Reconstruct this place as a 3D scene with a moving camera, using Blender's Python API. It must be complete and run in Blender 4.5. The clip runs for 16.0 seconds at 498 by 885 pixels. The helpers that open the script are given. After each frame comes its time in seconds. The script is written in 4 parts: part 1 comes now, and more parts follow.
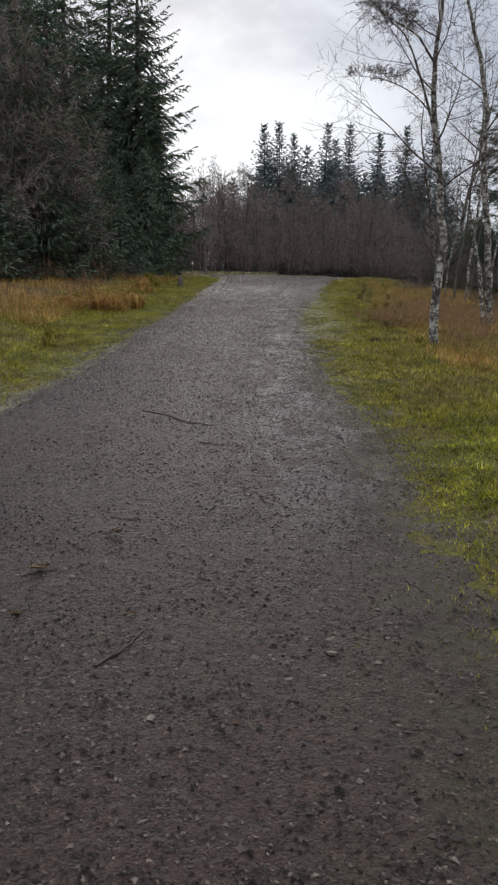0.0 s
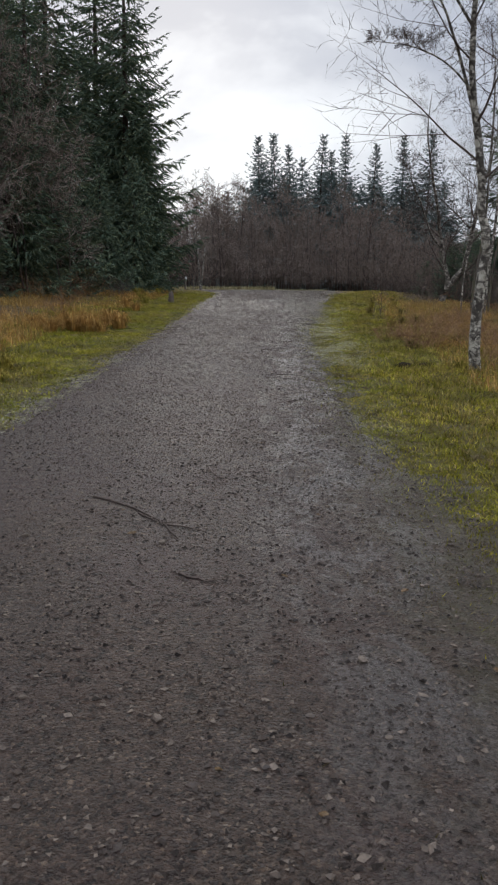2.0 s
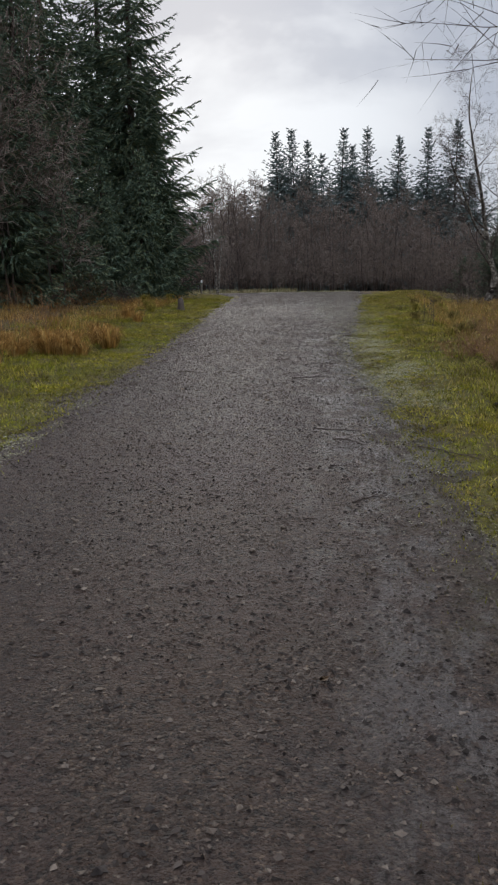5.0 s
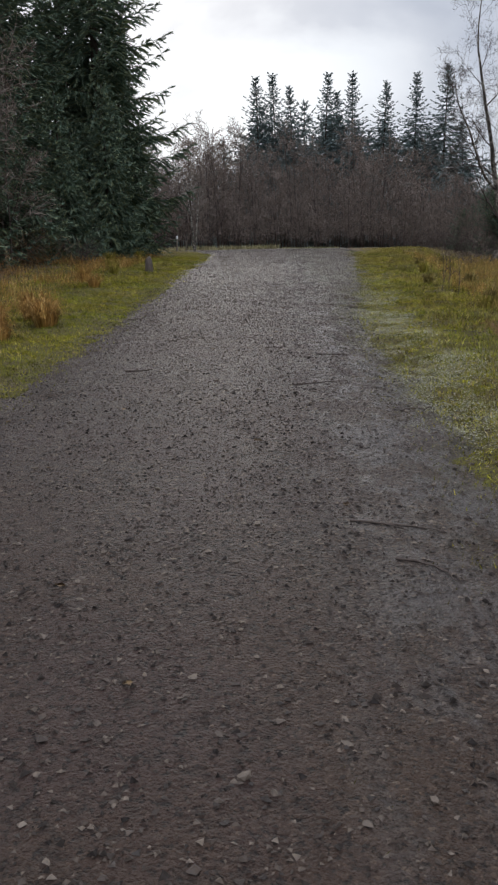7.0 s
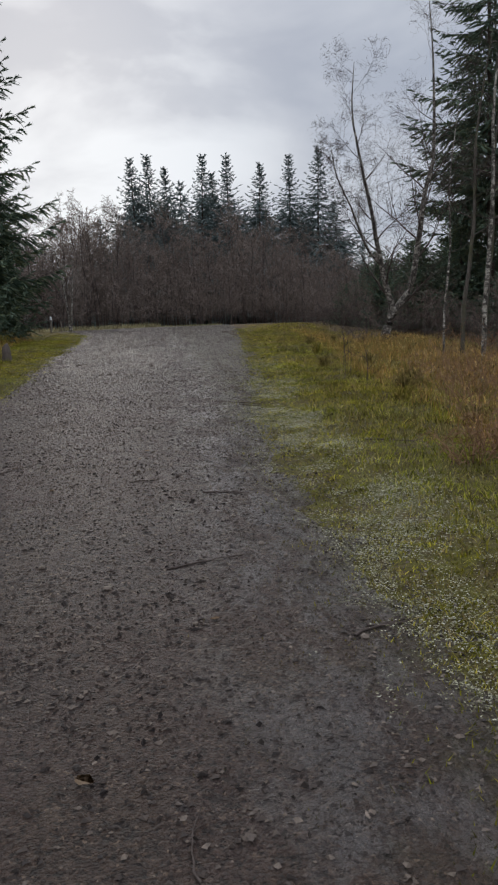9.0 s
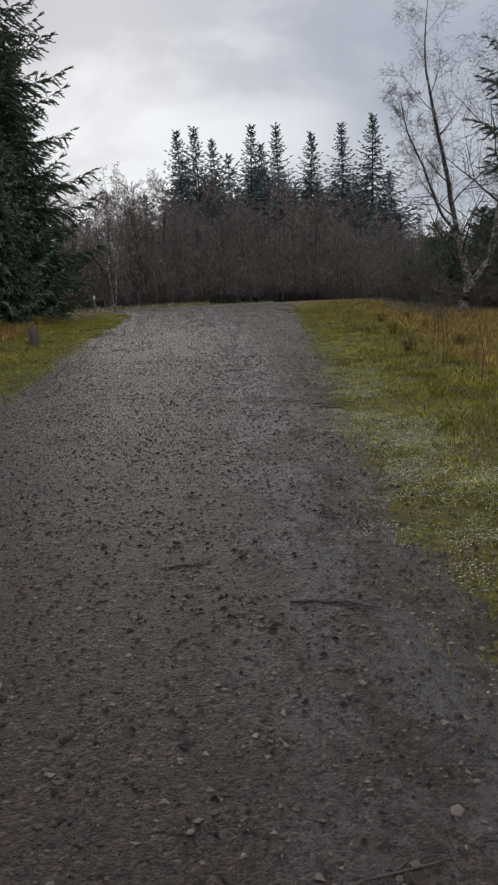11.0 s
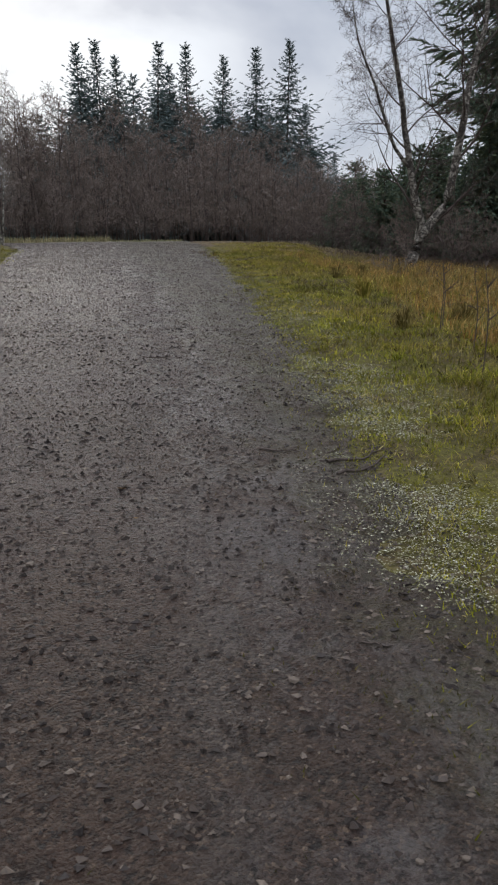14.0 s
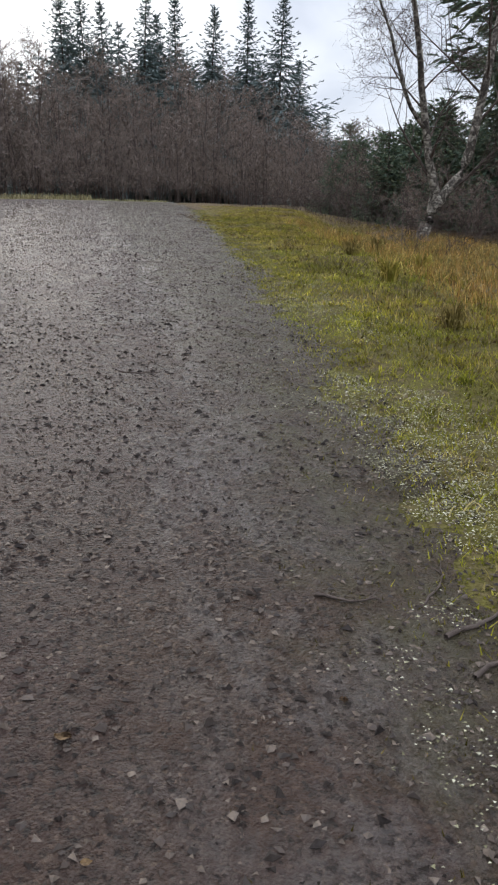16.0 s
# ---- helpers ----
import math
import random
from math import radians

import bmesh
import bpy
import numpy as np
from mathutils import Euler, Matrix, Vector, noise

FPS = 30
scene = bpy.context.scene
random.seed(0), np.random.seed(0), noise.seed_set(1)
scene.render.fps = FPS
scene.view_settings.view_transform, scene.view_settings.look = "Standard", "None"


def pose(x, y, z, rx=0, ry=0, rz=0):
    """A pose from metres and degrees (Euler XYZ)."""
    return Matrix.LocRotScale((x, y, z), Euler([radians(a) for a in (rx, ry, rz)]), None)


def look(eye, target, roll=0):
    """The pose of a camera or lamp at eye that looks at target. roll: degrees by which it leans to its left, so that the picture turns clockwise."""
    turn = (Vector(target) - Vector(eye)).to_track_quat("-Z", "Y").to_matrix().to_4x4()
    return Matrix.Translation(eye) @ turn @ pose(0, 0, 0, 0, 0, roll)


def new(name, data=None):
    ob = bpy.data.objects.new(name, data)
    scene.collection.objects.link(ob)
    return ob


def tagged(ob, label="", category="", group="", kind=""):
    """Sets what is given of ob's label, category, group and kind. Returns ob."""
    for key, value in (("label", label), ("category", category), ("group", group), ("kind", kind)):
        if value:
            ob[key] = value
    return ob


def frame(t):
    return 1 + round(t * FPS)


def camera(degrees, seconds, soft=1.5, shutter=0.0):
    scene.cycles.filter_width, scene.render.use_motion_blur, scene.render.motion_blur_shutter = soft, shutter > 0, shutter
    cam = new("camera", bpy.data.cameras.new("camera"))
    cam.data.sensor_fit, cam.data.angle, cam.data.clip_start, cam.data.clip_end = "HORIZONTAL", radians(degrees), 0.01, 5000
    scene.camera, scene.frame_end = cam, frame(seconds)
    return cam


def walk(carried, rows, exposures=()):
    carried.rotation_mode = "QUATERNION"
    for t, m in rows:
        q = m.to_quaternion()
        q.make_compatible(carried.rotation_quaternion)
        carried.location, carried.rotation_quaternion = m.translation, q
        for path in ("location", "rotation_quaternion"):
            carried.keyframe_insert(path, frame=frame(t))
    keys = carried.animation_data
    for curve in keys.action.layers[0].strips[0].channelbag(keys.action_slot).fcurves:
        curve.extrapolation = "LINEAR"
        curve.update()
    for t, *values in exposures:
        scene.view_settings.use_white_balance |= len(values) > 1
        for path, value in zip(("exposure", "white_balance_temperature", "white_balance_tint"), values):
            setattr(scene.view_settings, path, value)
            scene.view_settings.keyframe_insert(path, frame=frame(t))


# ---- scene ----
cam = camera(35.2, 16.0, 2.3)
# seconds, x, y, z, and the turn about x, y, z in degrees
PATH = [
    (0, 0.592, -0.510, 1.420, 80.29, -1.27, 1.84),
    (0.5, 0.533, 0.136, 1.448, 80.93, -0.89, 1.78),
    (1, 0.523, 0.806, 1.499, 81.40, 1.45, 1.79),
    (1.5, 0.476, 1.454, 1.504, 81.83, 0.46, 1.47),
    (2, 0.439, 2.148, 1.496, 81.35, -0.55, 1.52),
    (2.5, 0.402, 2.760, 1.557, 81.15, -0.77, 1.56),
    (3, 0.339, 3.435, 1.659, 81.50, 0.49, 1.68),
    (3.5, 0.366, 4.055, 1.669, 81.69, 0.92, 1.44),
    (4, 0.353, 4.694, 1.702, 81.91, 0.09, 1.03),
    (4.5, 0.293, 5.294, 1.737, 81.66, -0.11, 1.27),
    (4.7, 0.285, 5.566, 1.709, 81.64, 0.46, 2.68),
    (6.8, 0.127, 9.018, 1.848, 78.68, 1.48, 3.38),
    (7, 0.117, 9.313, 1.896, 78.42, 0.96, 1.54),
    (7.5, 0.137, 9.932, 1.902, 78.43, 0.43, -2.92),
    (8, 0.167, 10.582, 1.964, 78.36, 0.42, -3.65),
    (8.5, 0.201, 11.212, 2.069, 78.59, 1.92, -5.10),
    (9, 0.301, 11.856, 2.134, 83.46, 2.64, -6.75),
    (9.5, 0.334, 12.400, 2.164, 84.18, 2.97, -6.53),
    (10, 0.323, 12.961, 2.224, 83.63, 2.81, -5.42),
    (10.2, 0.322, 13.208, 2.203, 83.41, 3.38, -3.22),
    (12.3, 0.253, 16.549, 2.285, 80.00, 0.99, -5.05),
    (12.5, 0.249, 16.809, 2.339, 79.79, 1.17, -7.38),
    (13, 0.260, 17.310, 2.339, 78.86, 1.17, -10.07),
    (13.5, 0.272, 17.821, 2.390, 77.65, 0.25, -10.28),
    (14, 0.284, 18.315, 2.453, 77.53, 0.94, -10.24),
    (14.5, 0.321, 18.792, 2.481, 77.31, 1.28, -9.38),
    (15, 0.354, 19.251, 2.510, 76.95, -0.11, -8.84),
    (15.5, 0.389, 19.792, 2.547, 74.66, -0.35, -10.31),
    (16, 0.405, 20.230, 2.582, 74.97, -0.75, -11.32),
]
EXPOSURES = ((0.0, 0.18), (1.0, 0.05), (2.0, 0.18), (4.5, 0.05), (7.2, 0.25), (8.0, 0.27), (9.5, -0.1), (12.5, 0.15), (13.5, 0.32), (14.5, 0.15), (15.0, 0.2), (16.0, 0.72))
walk(cam, [(r[0], pose(*r[1:])) for r in PATH], EXPOSURES)

# ---------------------------------------------------------------- light
SUN_AZ = radians(-8)      # bearing of the veiled sun from straight ahead, to the left
SUN_EL = radians(24)
SUN_DIR = Vector((math.sin(SUN_AZ) * math.cos(SUN_EL), math.cos(SUN_AZ) * math.cos(SUN_EL), math.sin(SUN_EL)))

sun_data = bpy.data.lights.new("sun", "SUN")
sun_data.energy, sun_data.angle, sun_data.color = 0.6, radians(16), (1.0, 0.95, 0.88)
sun = new("sun", sun_data)
sun.matrix_world = look(SUN_DIR * 80, (0, 0, 0))

world = bpy.data.worlds.new("overcast_sky")
scene.world = world
world.use_nodes = True
wn, wl = world.node_tree.nodes, world.node_tree.links
wn.clear()
w_out = wn.new("ShaderNodeOutputWorld")
w_mix = wn.new("ShaderNodeMixShader")
w_mix.inputs[0].default_value = 0.9
w_sky = wn.new("ShaderNodeTexSky")
w_sky.sky_type, w_sky.sun_disc = "NISHITA", False
w_sky.sun_elevation, w_sky.sun_rotation = SUN_EL, SUN_AZ
w_skybg = wn.new("ShaderNodeBackground")
w_skybg.inputs[1].default_value = 0.1
w_cloud = wn.new("ShaderNodeBackground")
w_tc = wn.new("ShaderNodeTexCoord")
w_map = wn.new("ShaderNodeMapping")
w_map.inputs["Scale"].default_value = (2.0, 2.0, 4.2)
w_map.inputs["Location"].default_value = (0.35, 0.0, 0.2)
w_noise = wn.new("ShaderNodeTexNoise")
w_noise.inputs["Scale"].default_value = 2.0
w_noise.inputs["Detail"].default_value = 5
w_noise.inputs["Roughness"].default_value = 0.5
w_noise.inputs["Distortion"].default_value = 0.25
w_ramp = wn.new("ShaderNodeValToRGB")
w_ramp.color_ramp.elements[0].position, w_ramp.color_ramp.elements[0].color = 0.36, (0.50, 0.55, 0.66, 1)
w_ramp.color_ramp.elements[1].position, w_ramp.color_ramp.elements[1].color = 0.64, (0.78, 0.82, 0.90, 1)
w_dot = wn.new("ShaderNodeVectorMath")
w_dot.operation = "DOT_PRODUCT"
glow = Vector((-0.05, 0.97, 0.225)).normalized()
w_dot.inputs[1].default_value = glow
w_glow = wn.new("ShaderNodeMapRange")
w_glow.interpolation_type = "SMOOTHSTEP"
w_glow.inputs[1].default_value, w_glow.inputs[2].default_value = 0.968, 0.999
w_glow.inputs[3].default_value, w_glow.inputs[4].default_value = 0.0, 1.0
w_gap = wn.new("ShaderNodeMapRange")      # the bright gap has torn edges
w_gap.inputs[1].default_value, w_gap.inputs[2].default_value = 0.40, 0.56
w_gap.inputs[3].default_value, w_gap.inputs[4].default_value = 0.25, 1.0
w_torn = wn.new("ShaderNodeMath")
w_torn.operation = "MULTIPLY"
w_sep = wn.new("ShaderNodeSeparateXYZ")
w_zen = wn.new("ShaderNodeMapRange")      # an overcast sky is brightest overhead
w_zen.interpolation_type = "SMOOTHSTEP"
w_zen.inputs[1].default_value, w_zen.inputs[2].default_value = 0.35, 0.95
w_zen.inputs[3].default_value, w_zen.inputs[4].default_value = 0.78, 2.15
w_add = wn.new("ShaderNodeMix")
w_add.data_type, w_add.blend_type = "RGBA", "MIX"
w_add.inputs[7].default_value = (1.00, 1.06, 1.14, 1)
for a, b in ((w_tc.outputs["Generated"], w_map.inputs[0]), (w_map.outputs[0], w_noise.inputs[0]), (w_noise.outputs[0], w_ramp.inputs[0]),
             (w_tc.outputs["Generated"], w_sep.inputs[0]), (w_sep.outputs[2], w_zen.inputs[0]), (w_zen.outputs[0], w_cloud.inputs[1]),
             (w_tc.outputs["Generated"], w_dot.inputs[0]), (w_dot.outputs["Value"], w_glow.inputs[0]), (w_glow.outputs[0], w_torn.inputs[0]), (w_noise.outputs[0], w_gap.inputs[0]), (w_gap.outputs[0], w_torn.inputs[1]), (w_torn.outputs[0], w_add.inputs[0]),
             (w_ramp.outputs[0], w_add.inputs[6]), (w_add.outputs[2], w_cloud.inputs[0]), (w_sky.outputs[0], w_skybg.inputs[0]),
             (w_skybg.outputs[0], w_mix.inputs[1]), (w_cloud.outputs[0], w_mix.inputs[2]), (w_mix.outputs[0], w_out.inputs[0])):
    wl.new(a, b)

# ---------------------------------------------------------------- materials


class Nodes:
    """A node material: a principled surface and a few short ways to wire it."""

    def __init__(self, name, rough=0.8, spec=0.3):
        self.mat = bpy.data.materials.new(name)
        self.mat.use_nodes = True
        self.n, self.l = self.mat.node_tree.nodes, self.mat.node_tree.links
        self.bsdf = self.n["Principled BSDF"]
        self.bsdf.inputs["Roughness"].default_value = rough
        self.bsdf.inputs["Specular IOR Level"].default_value = spec
        self.tc = self.n.new("ShaderNodeTexCoord")
        self.obj = self.tc.outputs["Object"]

    def scaled(self, s):
        m = self.n.new("ShaderNodeMapping")
        m.inputs["Scale"].default_value = s
        self.l.new(self.obj, m.inputs[0])
        return m.outputs[0]

    def noise(self, scale, detail=4, rough=0.55, vec=None, distort=0.0):
        t = self.n.new("ShaderNodeTexNoise")
        t.inputs["Scale"].default_value, t.inputs["Detail"].default_value = scale, detail
        t.inputs["Roughness"].default_value, t.inputs["Distortion"].default_value = rough, distort
        self.l.new(vec or self.obj, t.inputs[0])
        return t.outputs[0]

    def cells(self, scale, vec=None, out="Color", feature="F1"):
        t = self.n.new("ShaderNodeTexVoronoi")
        t.feature = feature
        t.inputs["Scale"].default_value = scale
        self.l.new(vec or self.obj, t.inputs[0])
        return t.outputs[out]

    def ramp(self, fac, *stops):
        r = self.n.new("ShaderNodeValToRGB")
        e = r.color_ramp.elements
        while len(e) < len(stops):
            e.new(0.5)
        for k, (p, c) in enumerate(stops):
            e[k].position = p
            e[k].color = (c, c, c, 1) if isinstance(c, (int, float)) else (*c, 1)
        self.l.new(fac, r.inputs[0])
        return r.outputs[0]

    def mix(self, fac, a, b, blend="MIX"):
        m = self.n.new("ShaderNodeMix")
        m.data_type, m.blend_type = "RGBA", blend
        for sock, v in ((m.inputs[0], fac), (m.inputs[6], a), (m.inputs[7], b)):
            if isinstance(v, (int, float)):
                sock.default_value = v
            elif isinstance(v, tuple):
                sock.default_value = (*v, 1)
            else:
                self.l.new(v, sock)
        return m.outputs[2]

    def math(self, op, a, b=0.0):
        m = self.n.new("ShaderNodeMath")
        m.operation = op
        for sock, v in ((m.inputs[0], a), (m.inputs[1], b)):
            if isinstance(v, (int, float)):
                sock.default_value = v
            else:
                self.l.new(v, sock)
        return m.outputs[0]

    def island(self):
        return self.n.new("ShaderNodeNewGeometry").outputs["Random Per Island"]

    def object_random(self):
        return self.n.new("ShaderNodeObjectInfo").outputs["Random"]

    def color(self, c):
        self.l.new(c, self.bsdf.inputs["Base Color"])
        return self

    def rough(self, r):
        self.l.new(r, self.bsdf.inputs["Roughness"])
        return self

    def bump(self, height, strength=0.5, distance=0.01):
        b = self.n.new("ShaderNodeBump")
        b.inputs["Strength"].default_value, b.inputs["Distance"].default_value = strength, distance
        self.l.new(height, b.inputs["Height"])
        self.l.new(b.outputs[0], self.bsdf.inputs["Normal"])
        return self


def mat_gravel():
    m = Nodes("wet_gravel", 0.5, 0.42)
    pebble = m.cells(95.0)
    coarse = m.cells(48.0)
    fine = m.noise(210.0, 3, 0.7)
    patch = m.noise(0.55, 5, 0.65)
    hue = m.noise(1.1, 4, 0.6, m.scaled((1.0, 0.8, 1.0)))
    blotch = m.noise(2.6, 6, 0.7)
    clump = m.noise(14.0, 5, 0.75)
    crumb = m.noise(38.0, 4, 0.75)
    sep = m.n.new("ShaderNodeSeparateColor")
    m.l.new(pebble, sep.inputs[0])
    sep2 = m.n.new("ShaderNodeSeparateColor")
    m.l.new(coarse, sep2.inputs[0])
    tone = m.ramp(sep.outputs[0], (0.0, (0.017, 0.009, 0.007)), (0.45, (0.062, 0.039, 0.026)), (0.90, (0.128, 0.083, 0.056)), (1.0, (0.281, 0.197, 0.133)))
    tone = m.mix(m.ramp(sep2.outputs[1], (0.78, 0.0), (0.95, 0.7)), tone, (0.115, 0.076, 0.052))
    tone = m.mix(m.ramp(sep2.outputs[2], (0.80, 0.0), (0.93, 0.7)), tone, (0.022, 0.013, 0.009))
    earth = m.ramp(blotch, (0.3, (0.042, 0.024, 0.014)), (0.7, (0.092, 0.056, 0.036)))
    base = m.mix(m.ramp(m.noise(8.0, 5, 0.7), (0.40, 0.0), (0.64, 0.62)), tone, earth)
    base = m.mix(m.ramp(patch, (0.42, 0.0), (0.60, 0.55)), base, (0.081, 0.041, 0.023))
    base = m.mix(m.ramp(hue, (0.40, 0.0), (0.66, 0.5)), base, (0.075, 0.041, 0.037))
    # shade in the hollows of the clump and crumb relief, darkened in the colour
    base = m.mix(m.ramp(clump, (0.35, 0.6), (0.48, 0.0)), base, (0.016, 0.009, 0.006))
    base = m.mix(m.ramp(crumb, (0.37, 0.85), (0.47, 0.0)), base, (0.012, 0.007, 0.005))
    xyz = m.n.new("ShaderNodeSeparateXYZ")
    m.l.new(m.obj, xyz.inputs[0])
    # olive slime and trodden turf along the grass edge
    edge = m.math("ADD", xyz.outputs[0], m.math("MULTIPLY", blotch, 1.3))
    slime = m.math("MULTIPLY", m.ramp(m.math("MULTIPLY", edge, 0.4), (0.60, 0.0), (0.80, 1.0)), m.ramp(m.noise(5.0, 5, 0.7), (0.40, 0.15), (0.60, 0.8)))
    base = m.mix(slime, base, (0.070, 0.058, 0.018))
    # damp, smooth mud in the wheel rut, with sky sheen mixed in as pale colour
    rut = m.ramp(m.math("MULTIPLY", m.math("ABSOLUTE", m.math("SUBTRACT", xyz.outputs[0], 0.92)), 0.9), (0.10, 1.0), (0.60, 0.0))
    sheen_streak = m.ramp(m.noise(1.0, 7, 0.75, m.scaled((3.4, 1.7, 1.0)), 0.4), (0.46, 0.0), (0.58, 1.0))
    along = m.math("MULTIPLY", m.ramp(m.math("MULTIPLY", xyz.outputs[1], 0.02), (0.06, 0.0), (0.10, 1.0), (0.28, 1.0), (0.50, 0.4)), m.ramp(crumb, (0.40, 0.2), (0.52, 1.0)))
    wet = m.math("MULTIPLY", m.math("MULTIPLY", rut, sheen_streak), along)
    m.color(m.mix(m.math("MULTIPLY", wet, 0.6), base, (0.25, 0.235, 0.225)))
    m.rough(m.ramp(wet, (0.0, 0.54), (1.0, 0.20)))
    height = m.math("ADD", m.math("MULTIPLY", m.cells(95.0, out="Distance"), -0.4), m.math("MULTIPLY", clump, 1.8))
    height = m.math("ADD", height, m.math("ADD", m.math("MULTIPLY", fine, 0.3), m.math("MULTIPLY", crumb, 1.2)))
    m.bump(height, 1.0, 0.04)
    return m.mat


def mat_soil():
    m = Nodes("leaf_litter_and_moss", 0.9, 0.15)
    big = m.noise(0.45, 5, 0.6)
    mid = m.noise(4.0, 5, 0.65)
    leaf = m.cells(26.0)
    sep = m.n.new("ShaderNodeSeparateColor")
    m.l.new(leaf, sep.inputs[0])
    litter = m.ramp(sep.outputs[0], (0.0, (0.050, 0.034, 0.020)), (0.6, (0.110, 0.076, 0.042)), (1.0, (0.20, 0.145, 0.085)))
    moss = m.ramp(mid, (0.25, (0.052, 0.049, 0.011)), (0.75, (0.148, 0.137, 0.028)))
    moss = m.mix(1.0, moss, m.ramp(m.noise(45.0, 4, 0.7), (0.36, 0.45), (0.62, 1.35)), "MULTIPLY")
    xyz = m.n.new("ShaderNodeSeparateXYZ")
    m.l.new(m.obj, xyz.inputs[0])
    far = m.math("ADD", m.math("ABSOLUTE", m.math("ADD", xyz.outputs[0], 0.6)), m.math("MULTIPLY", big, 2.4))
    mossy = m.ramp(m.math("MULTIPLY", far, 0.1), (0.50, 1.0), (0.66, 0.12))
    m.color(m.mix(m.math("MULTIPLY", m.ramp(mid, (0.34, 0.30), (0.60, 0.9)), mossy), litter, moss))
    m.bump(m.math("ADD", mid, m.noise(60.0, 3)), 0.8, 0.03)
    return m.mat


def mat_blades(name, dark, light, tip, rough=0.75):
    m = Nodes(name, rough, 0.06)
    c = m.ramp(m.island(), (0.0, dark), (0.7, light), (1.0, tip))
    drift = m.ramp(m.noise(1.3, 5, 0.65), (0.36, 0.6), (0.64, 1.3))
    c = m.mix(1.0, c, drift, "MULTIPLY")
    c = m.mix(1.0, c, m.ramp(m.noise(7.0, 4, 0.65), (0.36, 0.42), (0.62, 1.3)), "MULTIPLY")
    c = m.mix(m.ramp(m.noise(0.6, 3, 0.5), (0.45, 0.0), (0.65, 0.35)), c, m.mix(1.0, c, (0.62, 0.95, 0.7), "MULTIPLY"))
    m.color(c)
    thin = m.n.new("ShaderNodeBsdfTranslucent")
    m.l.new(c, thin.inputs[0])
    both = m.n.new("ShaderNodeMixShader")
    both.inputs[0].default_value = 0.42
    m.l.new(m.bsdf.outputs[0], both.inputs[1])
    m.l.new(thin.outputs[0], both.inputs[2])
    m.l.new(both.outputs[0], m.n["Material Output"].inputs[0])
    return m.mat


def mat_stone(name, a, b, c, rough=0.55, spec=0.35):
    m = Nodes(name, rough, spec)
    base = m.ramp(m.island(), (0.0, a), (0.6, b), (1.0, c))
    m.color(m.mix(m.ramp(m.noise(90.0, 3), (0.35, 0.5), (0.65, 0.0)), base, (0.06, 0.052, 0.048)))
    m.bump(m.noise(150.0, 3), 0.4, 0.004)
    return m.mat


def mat_birch(name, pale, dark):
    m = Nodes(name, 0.8, 0.12)
    band = m.noise(1.0, 5, 0.65, m.scaled((9.0, 9.0, 22.0)), 0.3)
    scar = m.noise(1.0, 4, 0.6, m.scaled((7.0, 7.0, 5.0)), 1.4)
    white = m.ramp(m.noise(7.0, 4), (0.3, dark), (0.7, pale))
    c = m.mix(m.ramp(band, (0.46, 0.0), (0.58, 0.85)), white, (0.07, 0.058, 0.050))
    c = m.mix(m.ramp(scar, (0.44, 0.0), (0.56, 0.92)), c, (0.045, 0.038, 0.033))
    m.color(c)
    m.bump(m.math("ADD", band, scar), 0.6, 0.012)
    return m.mat


def mat_bark(name, a, b, moss=0.0):
    m = Nodes(name, 0.85, 0.2)
    ridge = m.noise(1.0, 5, 0.65, m.scaled((22.0, 22.0, 4.0)), 0.6)
    c = m.ramp(ridge, (0.3, a), (0.7, b))
    if moss:
        c = m.mix(m.ramp(m.noise(3.0, 4), (0.45, 0.0), (0.65, moss)), c, (0.085, 0.095, 0.030))
    m.color(c)
    m.bump(ridge, 0.8, 0.02)
    return m.mat


def mat_needles(name, a, b, c):
    m = Nodes(name, 0.7, 0.25)
    base = m.ramp(m.island(), (0.0, a), (0.6, b), (1.0, c))
    shade = m.ramp(m.noise(0.8, 4, 0.6), (0.3, 0.72), (0.7, 1.15))
    m.color(m.mix(1.0, base, shade, "MULTIPLY"))
    return m.mat


GRAVEL = mat_gravel()
SOIL = mat_soil()
GRIT = mat_stone("grit", (0.024, 0.016, 0.012), (0.075, 0.052, 0.039), (0.25, 0.195, 0.15), 0.6, 0.3)
DARK_GRIT = mat_stone("dark_grit", (0.015, 0.011, 0.010), (0.030, 0.023, 0.019), (0.060, 0.046, 0.038), 0.8, 0.1)
PALE = mat_stone("pale_chippings", (0.22, 0.21, 0.11), (0.50, 0.48, 0.32), (0.78, 0.76, 0.60), 0.9, 0.05)
GRASS = mat_blades("mossy_grass", (0.120, 0.120, 0.012), (0.345, 0.318, 0.030), (0.580, 0.480, 0.095))
TALL = mat_blades("rank_grass", (0.190, 0.171, 0.030), (0.381, 0.297, 0.070), (0.582, 0.440, 0.150))
OLIVE = mat_blades("straw_grass", (0.140, 0.108, 0.032), (0.315, 0.240, 0.085), (0.52, 0.40, 0.18))
STRAW = mat_blades("dead_bracken", (0.264, 0.138, 0.041), (0.528, 0.300, 0.098), (0.720, 0.480, 0.196))
MUDDY = mat_blades("muddy_grass", (0.060, 0.052, 0.012), (0.13, 0.105, 0.026), (0.22, 0.17, 0.06))
PALE_STRAW = mat_blades("bleached_grass", (0.26, 0.22, 0.11), (0.42, 0.36, 0.20), (0.58, 0.52, 0.32))
LITTER = mat_blades("fallen_leaves", (0.060, 0.036, 0.018), (0.15, 0.088, 0.042), (0.27, 0.17, 0.085))
BIRCH = mat_birch("birch_bark", (0.66, 0.62, 0.54), (0.30, 0.27, 0.22))
